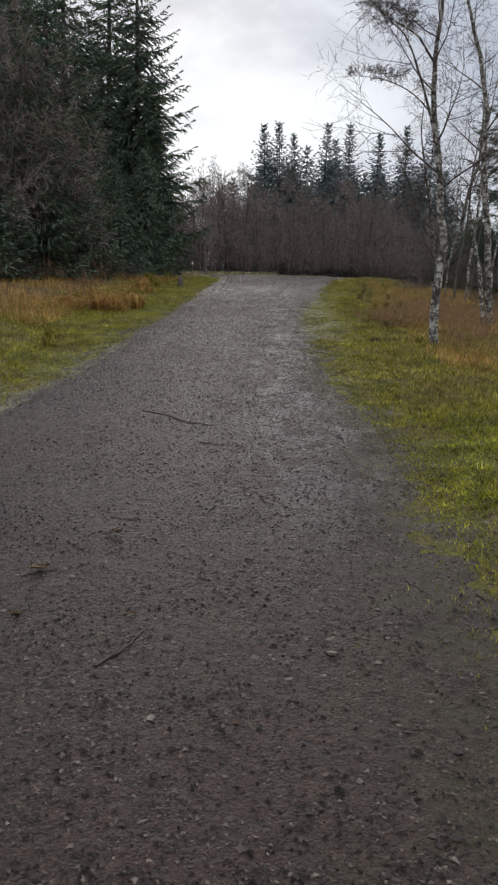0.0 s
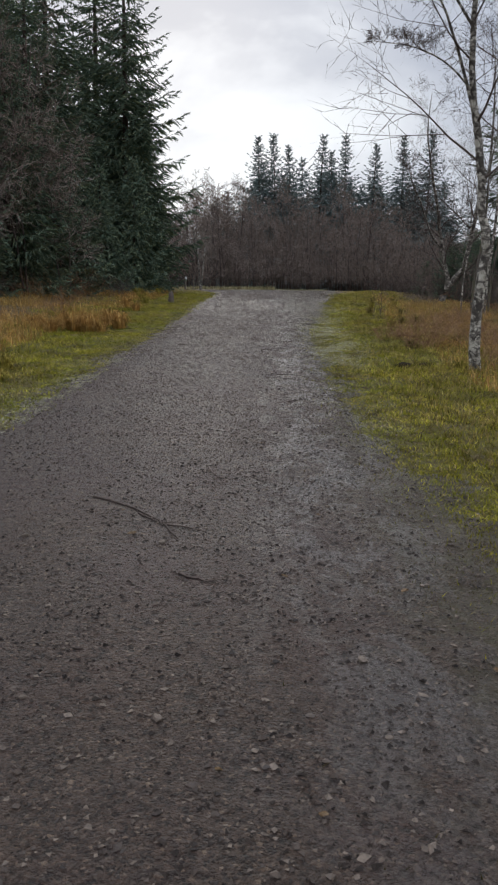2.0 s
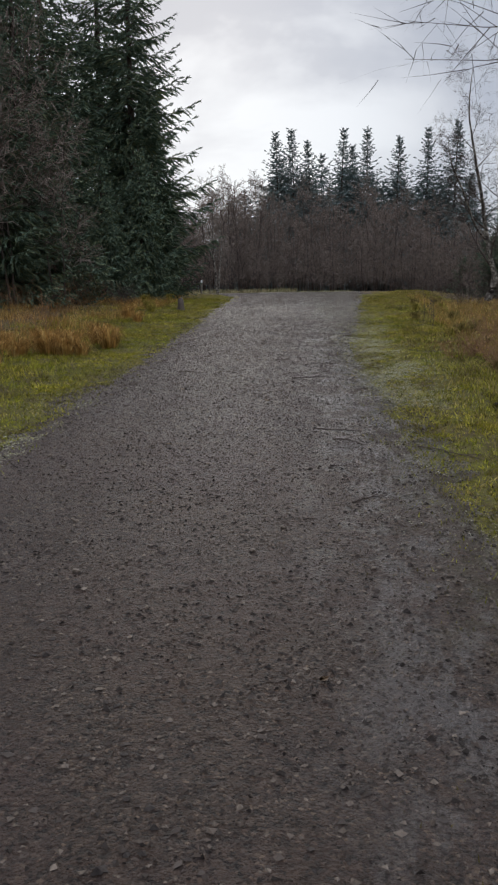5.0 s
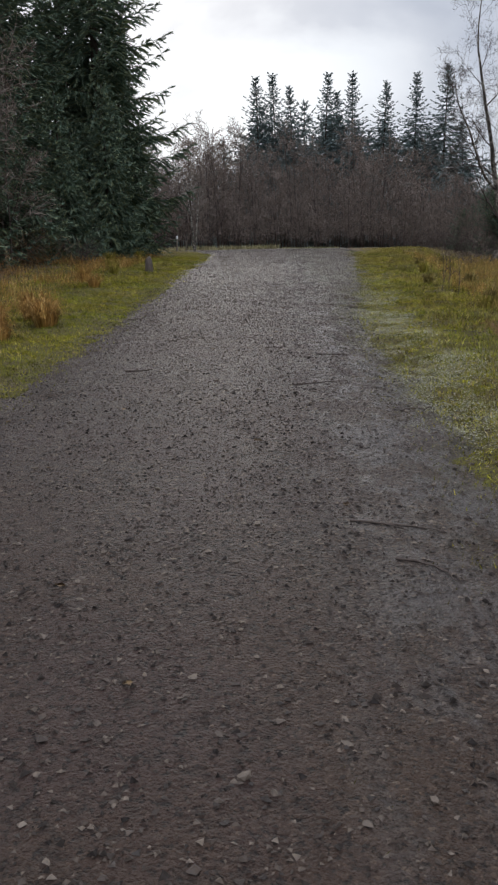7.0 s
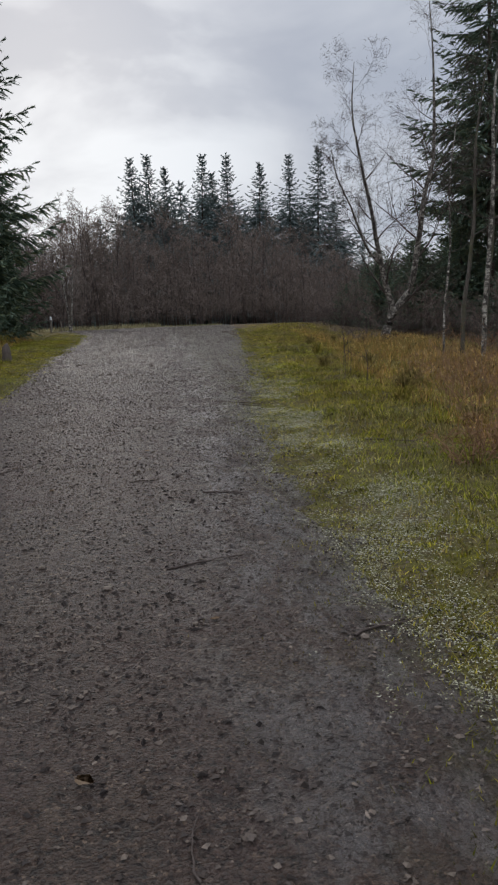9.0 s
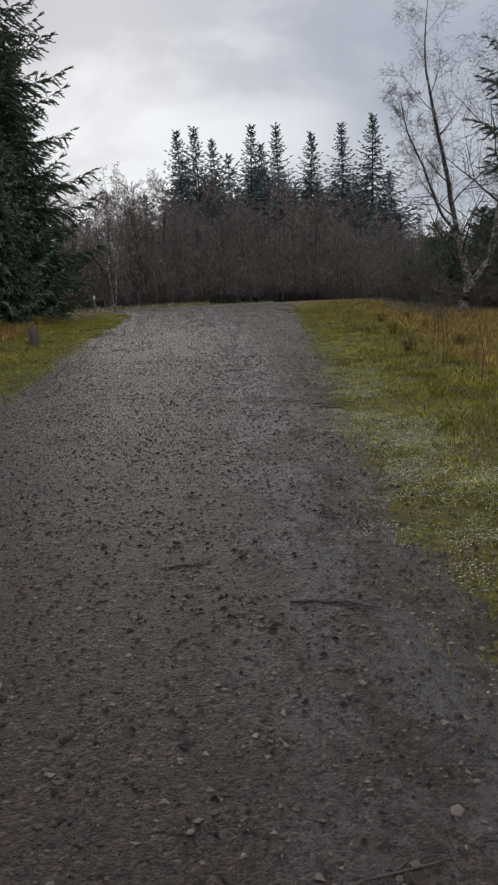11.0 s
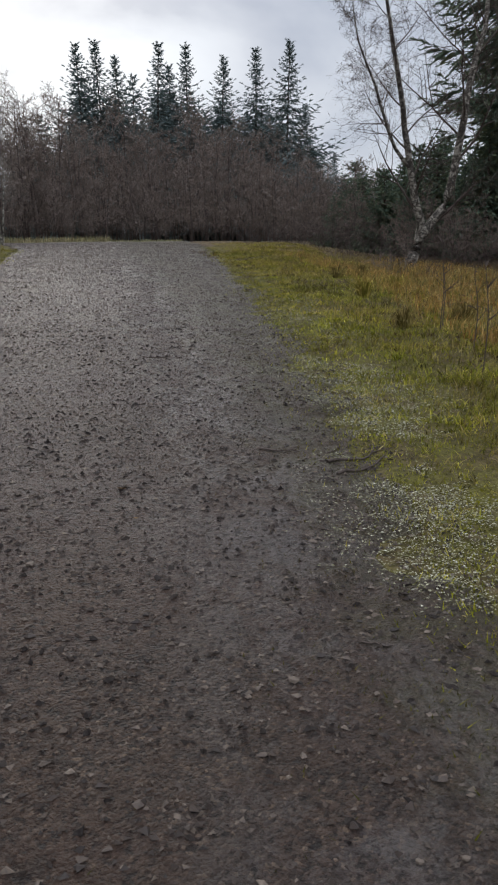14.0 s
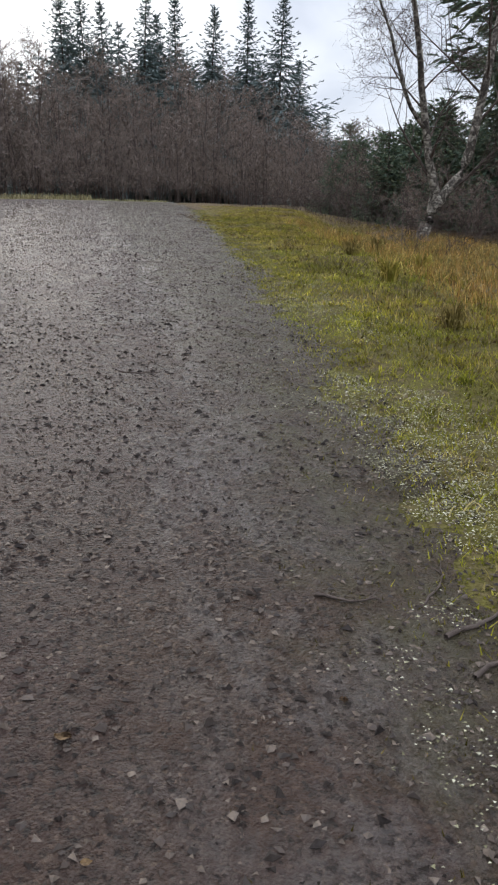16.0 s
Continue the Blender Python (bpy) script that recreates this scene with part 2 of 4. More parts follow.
OLD_BIRCH = mat_birch("old_birch_bark", (0.52, 0.48, 0.41), (0.16, 0.14, 0.115))
BARK = mat_bark("grey_bark", (0.060, 0.050, 0.042), (0.155, 0.135, 0.112), 0.5)
SPRUCE_BARK = mat_bark("spruce_bark", (0.045, 0.034, 0.028), (0.11, 0.085, 0.068))
TWIG = mat_bark("dark_twigs", (0.060, 0.045, 0.038), (0.125, 0.098, 0.084))
BROWN_TWIG = mat_bark("brown_twigs", (0.158, 0.124, 0.104), (0.285, 0.228, 0.194))
DARK_STEM = mat_bark("dark_stems", (0.065, 0.051, 0.044), (0.150, 0.118, 0.100), 0.3)
PALE_TWIG = mat_bark("pale_stems", (0.16, 0.145, 0.125), (0.34, 0.31, 0.27))
NEEDLES = mat_needles("spruce_needles", (0.081, 0.122, 0.088), (0.130, 0.185, 0.127), (0.215, 0.240, 0.124))
# haze over the far wood, put into paler and bluer needle colours
FAR_NEEDLES = mat_needles("haze_tinted_needles", (0.100, 0.138, 0.138), (0.150, 0.195, 0.190), (0.210, 0.255, 0.238))
WOOD = mat_bark("weathered_post", (0.12, 0.10, 0.08), (0.26, 0.23, 0.19))
PAINT = mat_stone("white_paint", (0.68, 0.68, 0.66), (0.75, 0.75, 0.73), (0.8, 0.8, 0.78))

# ---------------------------------------------------------------- mesh tools


class Geo:
    """Gathers tubes and loose triangles into one mesh."""

    def __init__(self):
        self.v, self.f = [], []

    def tube(self, pts, radii, sides=6, cap=True):
        base = len(self.v)
        n = len(pts)
        for k, p in enumerate(pts):
            d = (pts[min(k + 1, n - 1)] - pts[max(k - 1, 0)]).normalized()
            a = d.cross(Vector((0.31, 0.17, 0.93)) if abs(d.z) < 0.9 else Vector((1, 0, 0))).normalized()
            b = d.cross(a)
            for s in range(sides):
                t = 2 * math.pi * s / sides
                self.v.append(p + (a * math.cos(t) + b * math.sin(t)) * radii[k])
        for k in range(n - 1):
            for s in range(sides):
                q = (s + 1) % sides
                self.f.append((base + k * sides + s, base + k * sides + q, base + (k + 1) * sides + q, base + (k + 1) * sides + s))
        if cap:
            self.v.append(pts[-1] + (pts[-1] - pts[-2]).normalized() * radii[-1])
            top = len(self.v) - 1
            for s in range(sides):
                self.f.append((base + (n - 1) * sides + s, base + (n - 1) * sides + (s + 1) % sides, top))

    def strip(self, pts, radii, across):
        k = len(self.v)
        n = len(pts)
        for p, r in zip(pts[:-1], radii):
            self.v += [p - across * r, p + across * r]
        self.v.append(pts[-1])
        for i in range(n - 2):
            self.f.append((k + 2 * i, k + 2 * i + 1, k + 2 * i + 3, k + 2 * i + 2))
        self.f.append((k + 2 * n - 4, k + 2 * n - 3, k + 2 * n - 2))

    def tri(self, a, b, c):
        k = len(self.v)
        self.v += [a, b, c]
        self.f.append((k, k + 1, k + 2))

    def mesh(self, name, material, smooth=True):
        me = bpy.data.meshes.new(name)
        me.from_pydata([tuple(p) for p in self.v], [], self.f)
        me.materials.append(material)
        if smooth:
            me.polygons.foreach_set("use_smooth", [True] * len(me.polygons))
        me.update()
        return me


def array_mesh(name, verts, faces, material, smooth=False):
    """A mesh out of numpy arrays; all faces have the same number of corners."""
    me = bpy.data.meshes.new(name)
    verts, faces = np.asarray(verts, dtype=np.float32), np.asarray(faces, dtype=np.int32)
    k = faces.shape[1]
    me.vertices.add(len(verts))
    me.vertices.foreach_set("co", verts.ravel())
    me.loops.add(faces.size)
    me.loops.foreach_set("vertex_index", faces.ravel())
    me.polygons.add(len(faces))
    me.polygons.foreach_set("loop_start", np.arange(0, faces.size, k, dtype=np.int32))
    me.polygons.foreach_set("loop_total", np.full(len(faces), k, dtype=np.int32))
    me.polygons.foreach_set("use_smooth", np.full(len(faces), smooth))
    me.materials.append(material)
    me.update(calc_edges=True)
    me.validate()
    return me


def part(name, me, parent, label=""):
    ob = new(name, me)
    ob.parent = parent
    return tagged(ob, label)


# ---------------------------------------------------------------- ground

def value_noise(x, y, seed):
    """Smooth noise in -1..1 for numpy arrays."""
    x, y = np.asarray(x, dtype=float), np.asarray(y, dtype=float)
    xi, yi = np.floor(x), np.floor(y)
    xf, yf = x - xi, y - yi
    u, v = xf * xf * (3 - 2 * xf), yf * yf * (3 - 2 * yf)

    def corner(a, b):
        s = np.sin(a * 127.1 + b * 311.7 + seed * 74.7) * 43758.5453
        return (s - np.floor(s)) * 2 - 1
    return (corner(xi, yi) * (1 - u) * (1 - v) + corner(xi + 1, yi) * u * (1 - v) + corner(xi, yi + 1) * (1 - u) * v + corner(xi + 1, yi + 1) * u * v)


def fractal(x, y, seed, octaves=4):
    total, amp = 0.0, 1.0
    for k in range(octaves):
        total = total + amp * value_noise(np.asarray(x) * 2 ** k, np.asarray(y) * 2 ** k, seed + k)
        amp *= 0.5
    return total / 1.9


def left_edge(y):
    return np.interp(y, [-6, 7, 12, 17, 23, 30, 39, 49, 57, 62, 66, 80], [-2.3, -2.15, -2.0, -2.0, -2.05, -2.05, -2.25, -2.75, -3.7, -4.7, -6.5, -12])


def right_edge(y):
    return np.interp(y, [-6, 3, 6, 9, 12, 15, 18, 20, 22, 24.5, 28.5, 31.5, 36, 44, 49, 62, 80], [1.6, 1.56, 1.52, 1.33, 1.16, 1.26, 1.27, 1.32, 1.48, 1.82, 2.18, 2.45, 2.95, 3.65, 4.2, 4.9, 6.0])


def slope_line(x, y):
    """The climb: a slope that steepens a little on the way and rounds off into a level brow."""
    y = np.asarray(y, dtype=float)
    over = np.clip(y - 61.0, 0, 16.0)
    steps = [-46, 0, 4, 8, 12, 16, 20, 24, 28, 32, 61]
    levels = [-2.05, 0.091, 0.276, 0.461, 0.752, 1.057, 1.329, 1.601, 1.962, 2.324, 3.886]
    z = sum(np.interp(np.minimum(y + d, 61.0), steps, levels) for d in (-2.0, -1.0, 0.0, 1.0, 2.0)) / 5
    return z + 0.054 * (over - over * over / 26.0) - 0.012 * np.clip(y - 77, 0, 900) - 0.045


def ground_z(x, y):
    """Height of the bare ground."""
    x = np.asarray(x, dtype=float)
    y = np.asarray(y, dtype=float)
    dl, dr = np.clip(left_edge(y) - x, 0, 60), np.clip(x - right_edge(y), 0, 60)
    out = np.maximum(dl, dr)
    rough = 0.06 * fractal(x * 1.6, y * 1.6, 3) * np.clip(out / 0.7, 0, 1) + 0.11 * fractal(x * 0.33, y * 0.33, 9) * np.clip(out / 3, 0, 1)
    fade = np.clip((72 - y) / 14, 0, 1)
    bank = fade * (0.04 * np.clip(dl / 0.8, 0, 1) + 0.30 * np.clip((dl - 2.2) / 4, 0, 1) + 0.03 * np.clip(dr / 0.8, 0, 1) - 0.24 * np.clip((dr - 1.8) / 2.2, 0, 1) - 0.42 * np.clip((dr - 2.7) / 1.2, 0, 1) * np.clip((y - 25) / 5, 0, 1) * np.clip((46 - y) / 8, 0, 1))
    hump = 0.31 * np.clip((dr - 0.5) / 2.6, 0, 1) * np.clip((6.5 - dr) / 2, 0, 1) * np.exp(-((y - 47) / 6) ** 2)
    return slope_line(x, y) + bank + hump + rough


def track_z(x, y):
    """Height of the gravel, which thins out under the verges."""
    l = left_edge(y) + 0.36 * fractal(y * 0.7, x * 0.7, 21) + 0.42 * fractal(x * 2.9, y * 2.9, 25)
    r = right_edge(y) + 0.36 * fractal(y * 0.8, x * 0.8 + 7, 31) + 0.45 * fractal(x * 2.9, y * 2.9, 35)
    inside = np.minimum(x - l, r - x)
    lift = 0.045 * np.clip(inside / 0.5 + 0.35, -3.5, 1)
    mid = (x - (l + r) / 2) / np.maximum((r - l) / 2, 0.1)
    camber = 0.03 * (1 - np.clip(mid * mid, 0, 1))
    ruts = -0.016 * (np.exp(-((mid - 0.55) / 0.18) ** 2) + np.exp(-((mid + 0.5) / 0.2) ** 2))
    relief = 0.012 * fractal(x * 2.2, y * 1.2, 41) + 0.009 * fractal(x * 7, y * 6, 45, 3)
    return slope_line(x, y) + lift + camber + ruts + relief


def tensor(xs, ys, height, material, name):
    gx, gy = np.meshgrid(xs, ys)
    gz = height(gx, gy)
    verts = np.stack([gx.ravel(), gy.ravel(), gz.ravel()], 1)
    a = (np.arange(len(ys) - 1)[:, None] * len(xs) + np.arange(len(xs) - 1)[None, :]).ravel()
    return array_mesh(name, verts, np.stack([a, a + 1, a + 1 + len(xs), a + len(xs)], 1), material, True)


xs = np.concatenate([[-900, -400, -200, -110, -70, -48, -36, -28, -22, -18, -15], np.arange(-13, 13, 0.2), [13, 15, 18, 22, 28, 36, 48, 70, 110, 200, 400, 900]])
ys = np.concatenate([[-600, -250, -120, -60, -30, -16, -9, -6], np.arange(-5, 56, 0.2), np.arange(56, 86, 0.6), [86.5, 88, 94, 102, 112, 125, 145, 170, 210, 280, 420, 700, 1200]])
ground = tagged(new("ground", tensor(xs, ys, ground_z, SOIL, "ground")), "mossy verge and leaf-littered woodland floor", "ground", kind="structure")

t_xs = np.concatenate([np.arange(-13, -3.2, 0.3), np.arange(-3.2, 3.2, 0.062), np.arange(3.2, 6, 0.3)])
t_ys = np.concatenate([np.arange(-8, -1, 0.3), np.arange(-1, 30, 0.07), np.arange(30, 80, 0.25)])
track = tagged(new("road", tensor(t_xs, t_ys, track_z, GRAVEL, "road")), "damp grey gravel forest track with wet wheel ruts, their sheen painted pale", "track", kind="structure")

# ---------------------------------------------------------------- trees


def wobble(rng, amount):
    return Vector((rng.uniform(-1, 1), rng.uniform(-1, 1), rng.uniform(-1, 1))) * amount


def spruce_meshes(seed, height, spread, clear, whorls, per_whorl, twig_gap, spikes, needles, ragged=0.35, open_crown=0.0, fat=1.6, stout=0.013, taper=0.75):
    """A spruce: a straight trunk, whorls of sagging boughs with upturned tips, and hanging twigs of needles."""
    rng = random.Random(seed)
    wood, green = Geo(), Geo()
    lean = Vector((rng.uniform(-0.02, 0.02), rng.uniform(-0.02, 0.02), 0))
    foot = stout * height
    line = [Vector((0, 0, -0.3))] + [Vector((0, 0, height * k / 10)) + lean * height * (k / 10) ** 2 for k in range(0, 11)]
    wood.tube(line, [foot * 1.25] + [foot * (1.12 - k / 10) + 0.012 for k in range(0, 11)], 8)
    for w in range(whorls):
        f = w / (whorls - 1)
        z = clear + (height - 0.15 - clear) * f ** 0.92
        rel = z / height
        reach = spread * (1 - rel) ** taper * min(1.0, 0.8 + 1.6 * f)
        if rel > 0.93:
            reach = max(reach, 0.015 * spread)
        count = max(3, round(per_whorl * (0.6 + 0.4 * (1 - f))))
        turn = rng.uniform(0, 6.28)
        for b in range(count):
            if rng.random() < open_crown:
                continue
            ang = turn + 6.283 * b / count + rng.uniform(-0.35, 0.35)
            length = reach * rng.uniform(1 - ragged, 1 + ragged * 0.55) + 0.1
            out = Vector((math.cos(ang), math.sin(ang), 0))
            side = Vector((-out.y, out.x, 0))
            sag = (0.06 - 0.42 * (1 - f)) if rel < 0.8 else 0.10 + (rel - 0.8) * 1.6
            root = Vector((0, 0, z + rng.uniform(-0.15, 0.15))) + lean * height * rel ** 2
            n = 6
            pts = []
            for k in range(n + 1):
                s = k / n
                pts.append(root + out * length * s + Vector((0, 0, 1)) * length * (sag * s + 0.30 * s ** 3) + side * length * 0.06 * math.sin(3 * s + b) )
            wood.tube(pts[::2], [max(0.006, 0.020 * length * 0.5 * (1 - 0.9 * k / n)) for k in range(0, n + 1, 2)], 3, False)
            steps = max(3, int(length / twig_gap))
            for i in range(steps + 1):
                s = 0.12 + 0.88 * i / steps
                seg = min(n - 1, int(s * n))
                p = pts[seg].lerp(pts[seg + 1], s * n - seg)
                along = (pts[seg + 1] - pts[seg]).normalized()
                for sign in (-1, 1):
                    tl = length * 0.34 * (1.08 - s * 0.8) * rng.uniform(0.6, 1.3) + 0.10
                    way = (along * rng.uniform(0.6, 1.0) + side * sign * rng.uniform(0.5, 1.0) + Vector((0, 0, rng.uniform(-0.75, 0.05)))).normalized()
                    if i == steps:
                        way, tl = (along + side * sign * 0.25).normalized(), 0.22 + 0.05 * length
                    cross = way.cross(Vector((0, 0, 1))).normalized()
                    up = way.cross(cross)
                    spin = rng.uniform(-0.7, 0.7)
                    flat = (cross * math.cos(spin) + up * math.sin(spin)) * (0.020 + 0.02 * tl) * fat
                    end = p + way * tl + Vector((0, 0, -0.22 * tl))
                    half = p + way * tl * 0.45
                    green.tri(p, half - flat, end)
                    green.tri(p, end, half + flat)
                    for q in range(spikes):
                        s0 = q / spikes
                        a = p + way * tl * s0
                        droop = Vector((0, 0, -0.22 * tl * s0 * s0))
                        spin = rng.uniform(0, 6.28)
                        nd = (cross * math.cos(spin) + up * math.sin(spin))
                        w2 = tl / spikes * 1.05
                        tip = a + way * w2 * 1.5 + nd * (0.035 + 0.06 * tl) * fat + droop
                        wide = (nd.cross(way) + way * 0.6) * (0.014 + 0.014 * tl) * fat
                        green.tri(a + droop - wide, a + droop + wide, tip)
    return wood.mesh("trunk", SPRUCE_BARK), green.mesh("crown", needles, False)


def limb(geo, twigs, rng, start, way, length, radius, level, spec, rise, least=0.0022):
    """One bare limb with all that grows on it. spec: per level (children, length share, spread, droop)."""
    n = max(3, min(8, int(length / 0.35) + 2))
    pts, p, d = [start], start.copy(), way.normalized()
    kids, share, spread, droop = spec[level] if level < len(spec) else (0, 0, 0, 0)
    for k in range(n):
        d = (d + wobble(rng, 0.13) + Vector((0, 0, rise if level < 2 else -droop))).normalized()
        p = p + d * length / n
        pts.append(p.copy())
    radii = [max(least, radius * (1 - 0.88 * k / n)) for k in range(n + 1)]
    fine = radius < 0.012
    if fine and level >= len(spec) - 1:
        twigs.strip([pts[0], pts[n // 2], pts[-1]], [radii[0] * 1.25, radii[n // 2] * 1.25], (pts[-1] - pts[0]).cross(wobble(rng, 1.0)).normalized())
    elif fine:
        twigs.tube([pts[0], pts[n // 2], pts[-1]], [radii[0], radii[n // 2], radii[-1]], 3, False)
    else:
        geo.tube(pts, radii, 4 if radius < 0.04 else 6, False)
    for c in range(kids):
        s = 0.22 + 0.78 * (c + rng.random()) / kids
        seg = min(n - 1, int(s * n))
        at = pts[seg].lerp(pts[seg + 1], min(1.0, s * n - seg))
        along = (pts[seg + 1] - pts[seg]).normalized()
        side = along.cross(wobble(rng, 1.0)).normalized()
        limb(geo, twigs, rng, at, along * (1 - spread * 0.5) + side * spread, length * share * rng.uniform(0.6, 1.2) * (1.15 - 0.6 * s),
             max(0.003, radii[seg] * 0.6), level + 1, spec, rise, least)


def grown(name, trunks, spec, bark, twig, seed, limbs, label, category, group="", limb_from=0.3, limb_len=0.35, limb_up=0.6, rise=0.03, aim=None):
    """A bare tree in world places: trunks are lists of (x, y, z, radius) from the foot up."""
    rng = random.Random(seed)
    foot = Vector(trunks[0][0][:3])
    wood, fine = Geo(), Geo()
    for line in trunks:
        keys = [Vector(q[:3]) - foot for q in line]
        rad = [q[3] for q in line]
        pts, rr = [], []
        for k in range(len(keys) - 1):
            a, b, c, e = keys[max(k - 1, 0)], keys[k], keys[k + 1], keys[min(k + 2, len(keys) - 1)]
            for i in range(4):
                t = i / 4
                pts.append(0.5 * ((2 * b) + (c - a) * t + (2 * a - 5 * b + 4 * c - e) * t * t + (3 * b - a - 3 * c + e) * t ** 3))
                rr.append(rad[k] * (1 - t) + rad[k + 1] * t)
        pts.append(keys[-1])
        rr.append(rad[-1])
        pts = [q + wobble(rng, 0.25 * r) for q, r in zip(pts, rr)]
        wood.tube(pts, rr, 10)
        total = (keys[-1] - keys[0]).length
        for c in range(limbs):
            s = limb_from + (1 - limb_from) * (c + rng.random() * 0.8) / limbs
            pos = s * (len(pts) - 1)
            seg = min(len(pts) - 2, int(pos))
            at = pts[seg].lerp(pts[seg + 1], pos - seg)
            ang = 2.4 * c + rng.uniform(-0.5, 0.5)
            out = Vector((math.cos(ang), math.sin(ang), 0))
            if aim:
                out = (out + Vector(aim) * 0.8).normalized()
            limb(fine, fine, rng, at, out + Vector((0, 0, limb_up)), total * limb_len * (1.25 - 0.85 * s) * rng.uniform(0.7, 1.2),
                 max(0.006, rr[seg] * 0.36), 0, spec, rise)
    tree = new(name)
    tree.location = foot
    tagged(tree, label, category, group)
    part("trunk", wood.mesh("trunk", bark), tree)
    part("crown", fine.mesh("crown", twig), tree)
    return tree


def gz(x, y):
    return float(ground_z(x, y))


# spruces of the near woodland edge
NEAR_SPRUCE = "tall dark green spruce with drooping boughs at the woodland edge"
near_kinds = [spruce_meshes(11, 17.5, 3.9, 0.8, 42, 7, 0.20, 6, NEEDLES, 0.42, 0.04, 1.45, 0.013, 0.62),
              spruce_meshes(12, 14.0, 3.4, 0.5, 36, 7, 0.20, 6, NEEDLES, 0.42, 0.04, 1.45, 0.013, 0.65),
              spruce_meshes(13, 6.0, 2.1, 0.25, 22, 7, 0.20, 5, NEEDLES, 0.35, 0.03, 2.0),
              spruce_meshes(14, 17.5, 4.2, 4.5, 40, 7, 0.21, 6, NEEDLES, 0.5, 0.12, 1.35, 0.008)]
near_height = (17.5, 14.0, 6.0, 17.5)


def place_spruce(kinds, k, x, y, top, turn, label, group, wide=1.0, heights=near_height):
    z = gz(x, y) - 0.05
    tree = new("spruce")
    s = (top - z) / heights[k]
    tree.matrix_world = Matrix.LocRotScale((x, y, z), Euler((0, 0, turn)), (s * wide, s * wide, s))
    tagged(tree, label, "tree", group)
    part("trunk", kinds[k][0], tree)
    part("crown", kinds[k][1], tree)
    return tree


LEFT_GROUP = "spruces along the woodland edge"
for k, x, y, top, turn, wide in ((0, -7.33, 45.5, 21.1, 0.4, 0.95), (1, -6.82, 48, 14.7, 2.1, 0.72), (0, -10.35, 41.34, 20, 3.3, 1.05), (1, -9.48, 34.99, 15.2, 5, 1.1), (0, -12.56, 34.38, 18.2, 1.2, 1.05),
                                 (1, -12.1, 28.69, 14, 2.9, 1), (0, -15.11, 30.63, 16.7, 0.2, 1.1), (0, -14.29, 45, 21.1, 4.4, 1.05), (1, -9.56, 54, 14, 0.9, 1), (1, -10.59, 59, 13.6, 3.8, 1),
                                 (2, -6.13, 40.69, 9.2, 1.7, 0.8), (2, -6.8, 36.36, 8, 0.6, 0.8), (1, -8.62, 29.85, 11.2, 1.1, 1.15), (2, -7.53, 32.2, 7.3, 4.2, 1.2), (0, -9.51, 48.5, 21.6, 2.5, 1.1),
                                 (0, -11.82, 38.12, 20.1, 5.6, 1.05), (2, -9.44, 27.55, 6.6, 2.2, 1.2), (2, -11.17, 25.32, 7, 0.3, 1.2), (2, -6.53, 47, 8.7, 3.1, 0.8), (2, -8.12, 51.5, 8.8, 5.1, 0.8),
                                 (1, -10.75, 31.43, 13.3, 0.5, 1.1)):
    place_spruce(near_kinds, k, x, y, top, turn, NEAR_SPRUCE, LEFT_GROUP, wide)

RIGHT_GROUP = "spruces behind the forked birch"
for k, x, y, top, turn, wide in ((3, 14.7, 44.5, 20.5, 2.0, 1.05), (3, 17.0, 42.0, 18.0, 0.8, 1.05), (3, 17.8, 48.0, 19.0, 5.2, 1.05), (3, 12.9, 30.0, 15.5, 3.0, 0.9)):
    place_spruce(near_kinds, k, x, y, top, turn, "tall dark spruce among bare birches beside the track", RIGHT_GROUP, wide)

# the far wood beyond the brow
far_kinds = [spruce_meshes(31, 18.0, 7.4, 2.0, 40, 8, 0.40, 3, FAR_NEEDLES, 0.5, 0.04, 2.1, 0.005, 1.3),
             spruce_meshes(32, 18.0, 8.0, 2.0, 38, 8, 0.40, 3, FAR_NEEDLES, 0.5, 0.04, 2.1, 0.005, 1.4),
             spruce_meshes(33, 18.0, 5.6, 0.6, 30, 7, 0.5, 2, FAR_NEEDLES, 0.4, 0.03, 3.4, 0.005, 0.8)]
FAR_GROUP = "spruces of the far wood"
FAR_LABEL = "distant spruce with a thin pointed top and haze-tinted needles"
rng = random.Random(5)
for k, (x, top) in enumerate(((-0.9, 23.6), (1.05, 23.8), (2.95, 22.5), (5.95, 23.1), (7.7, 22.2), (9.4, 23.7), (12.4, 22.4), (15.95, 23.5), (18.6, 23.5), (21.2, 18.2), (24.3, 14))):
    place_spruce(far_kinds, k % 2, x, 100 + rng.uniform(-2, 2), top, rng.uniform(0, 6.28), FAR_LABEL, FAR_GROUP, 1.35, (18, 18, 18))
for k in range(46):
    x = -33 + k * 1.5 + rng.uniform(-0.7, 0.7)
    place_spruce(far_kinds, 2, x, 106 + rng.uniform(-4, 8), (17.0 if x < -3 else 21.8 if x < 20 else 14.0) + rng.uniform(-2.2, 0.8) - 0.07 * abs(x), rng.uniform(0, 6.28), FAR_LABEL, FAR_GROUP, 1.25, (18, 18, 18))
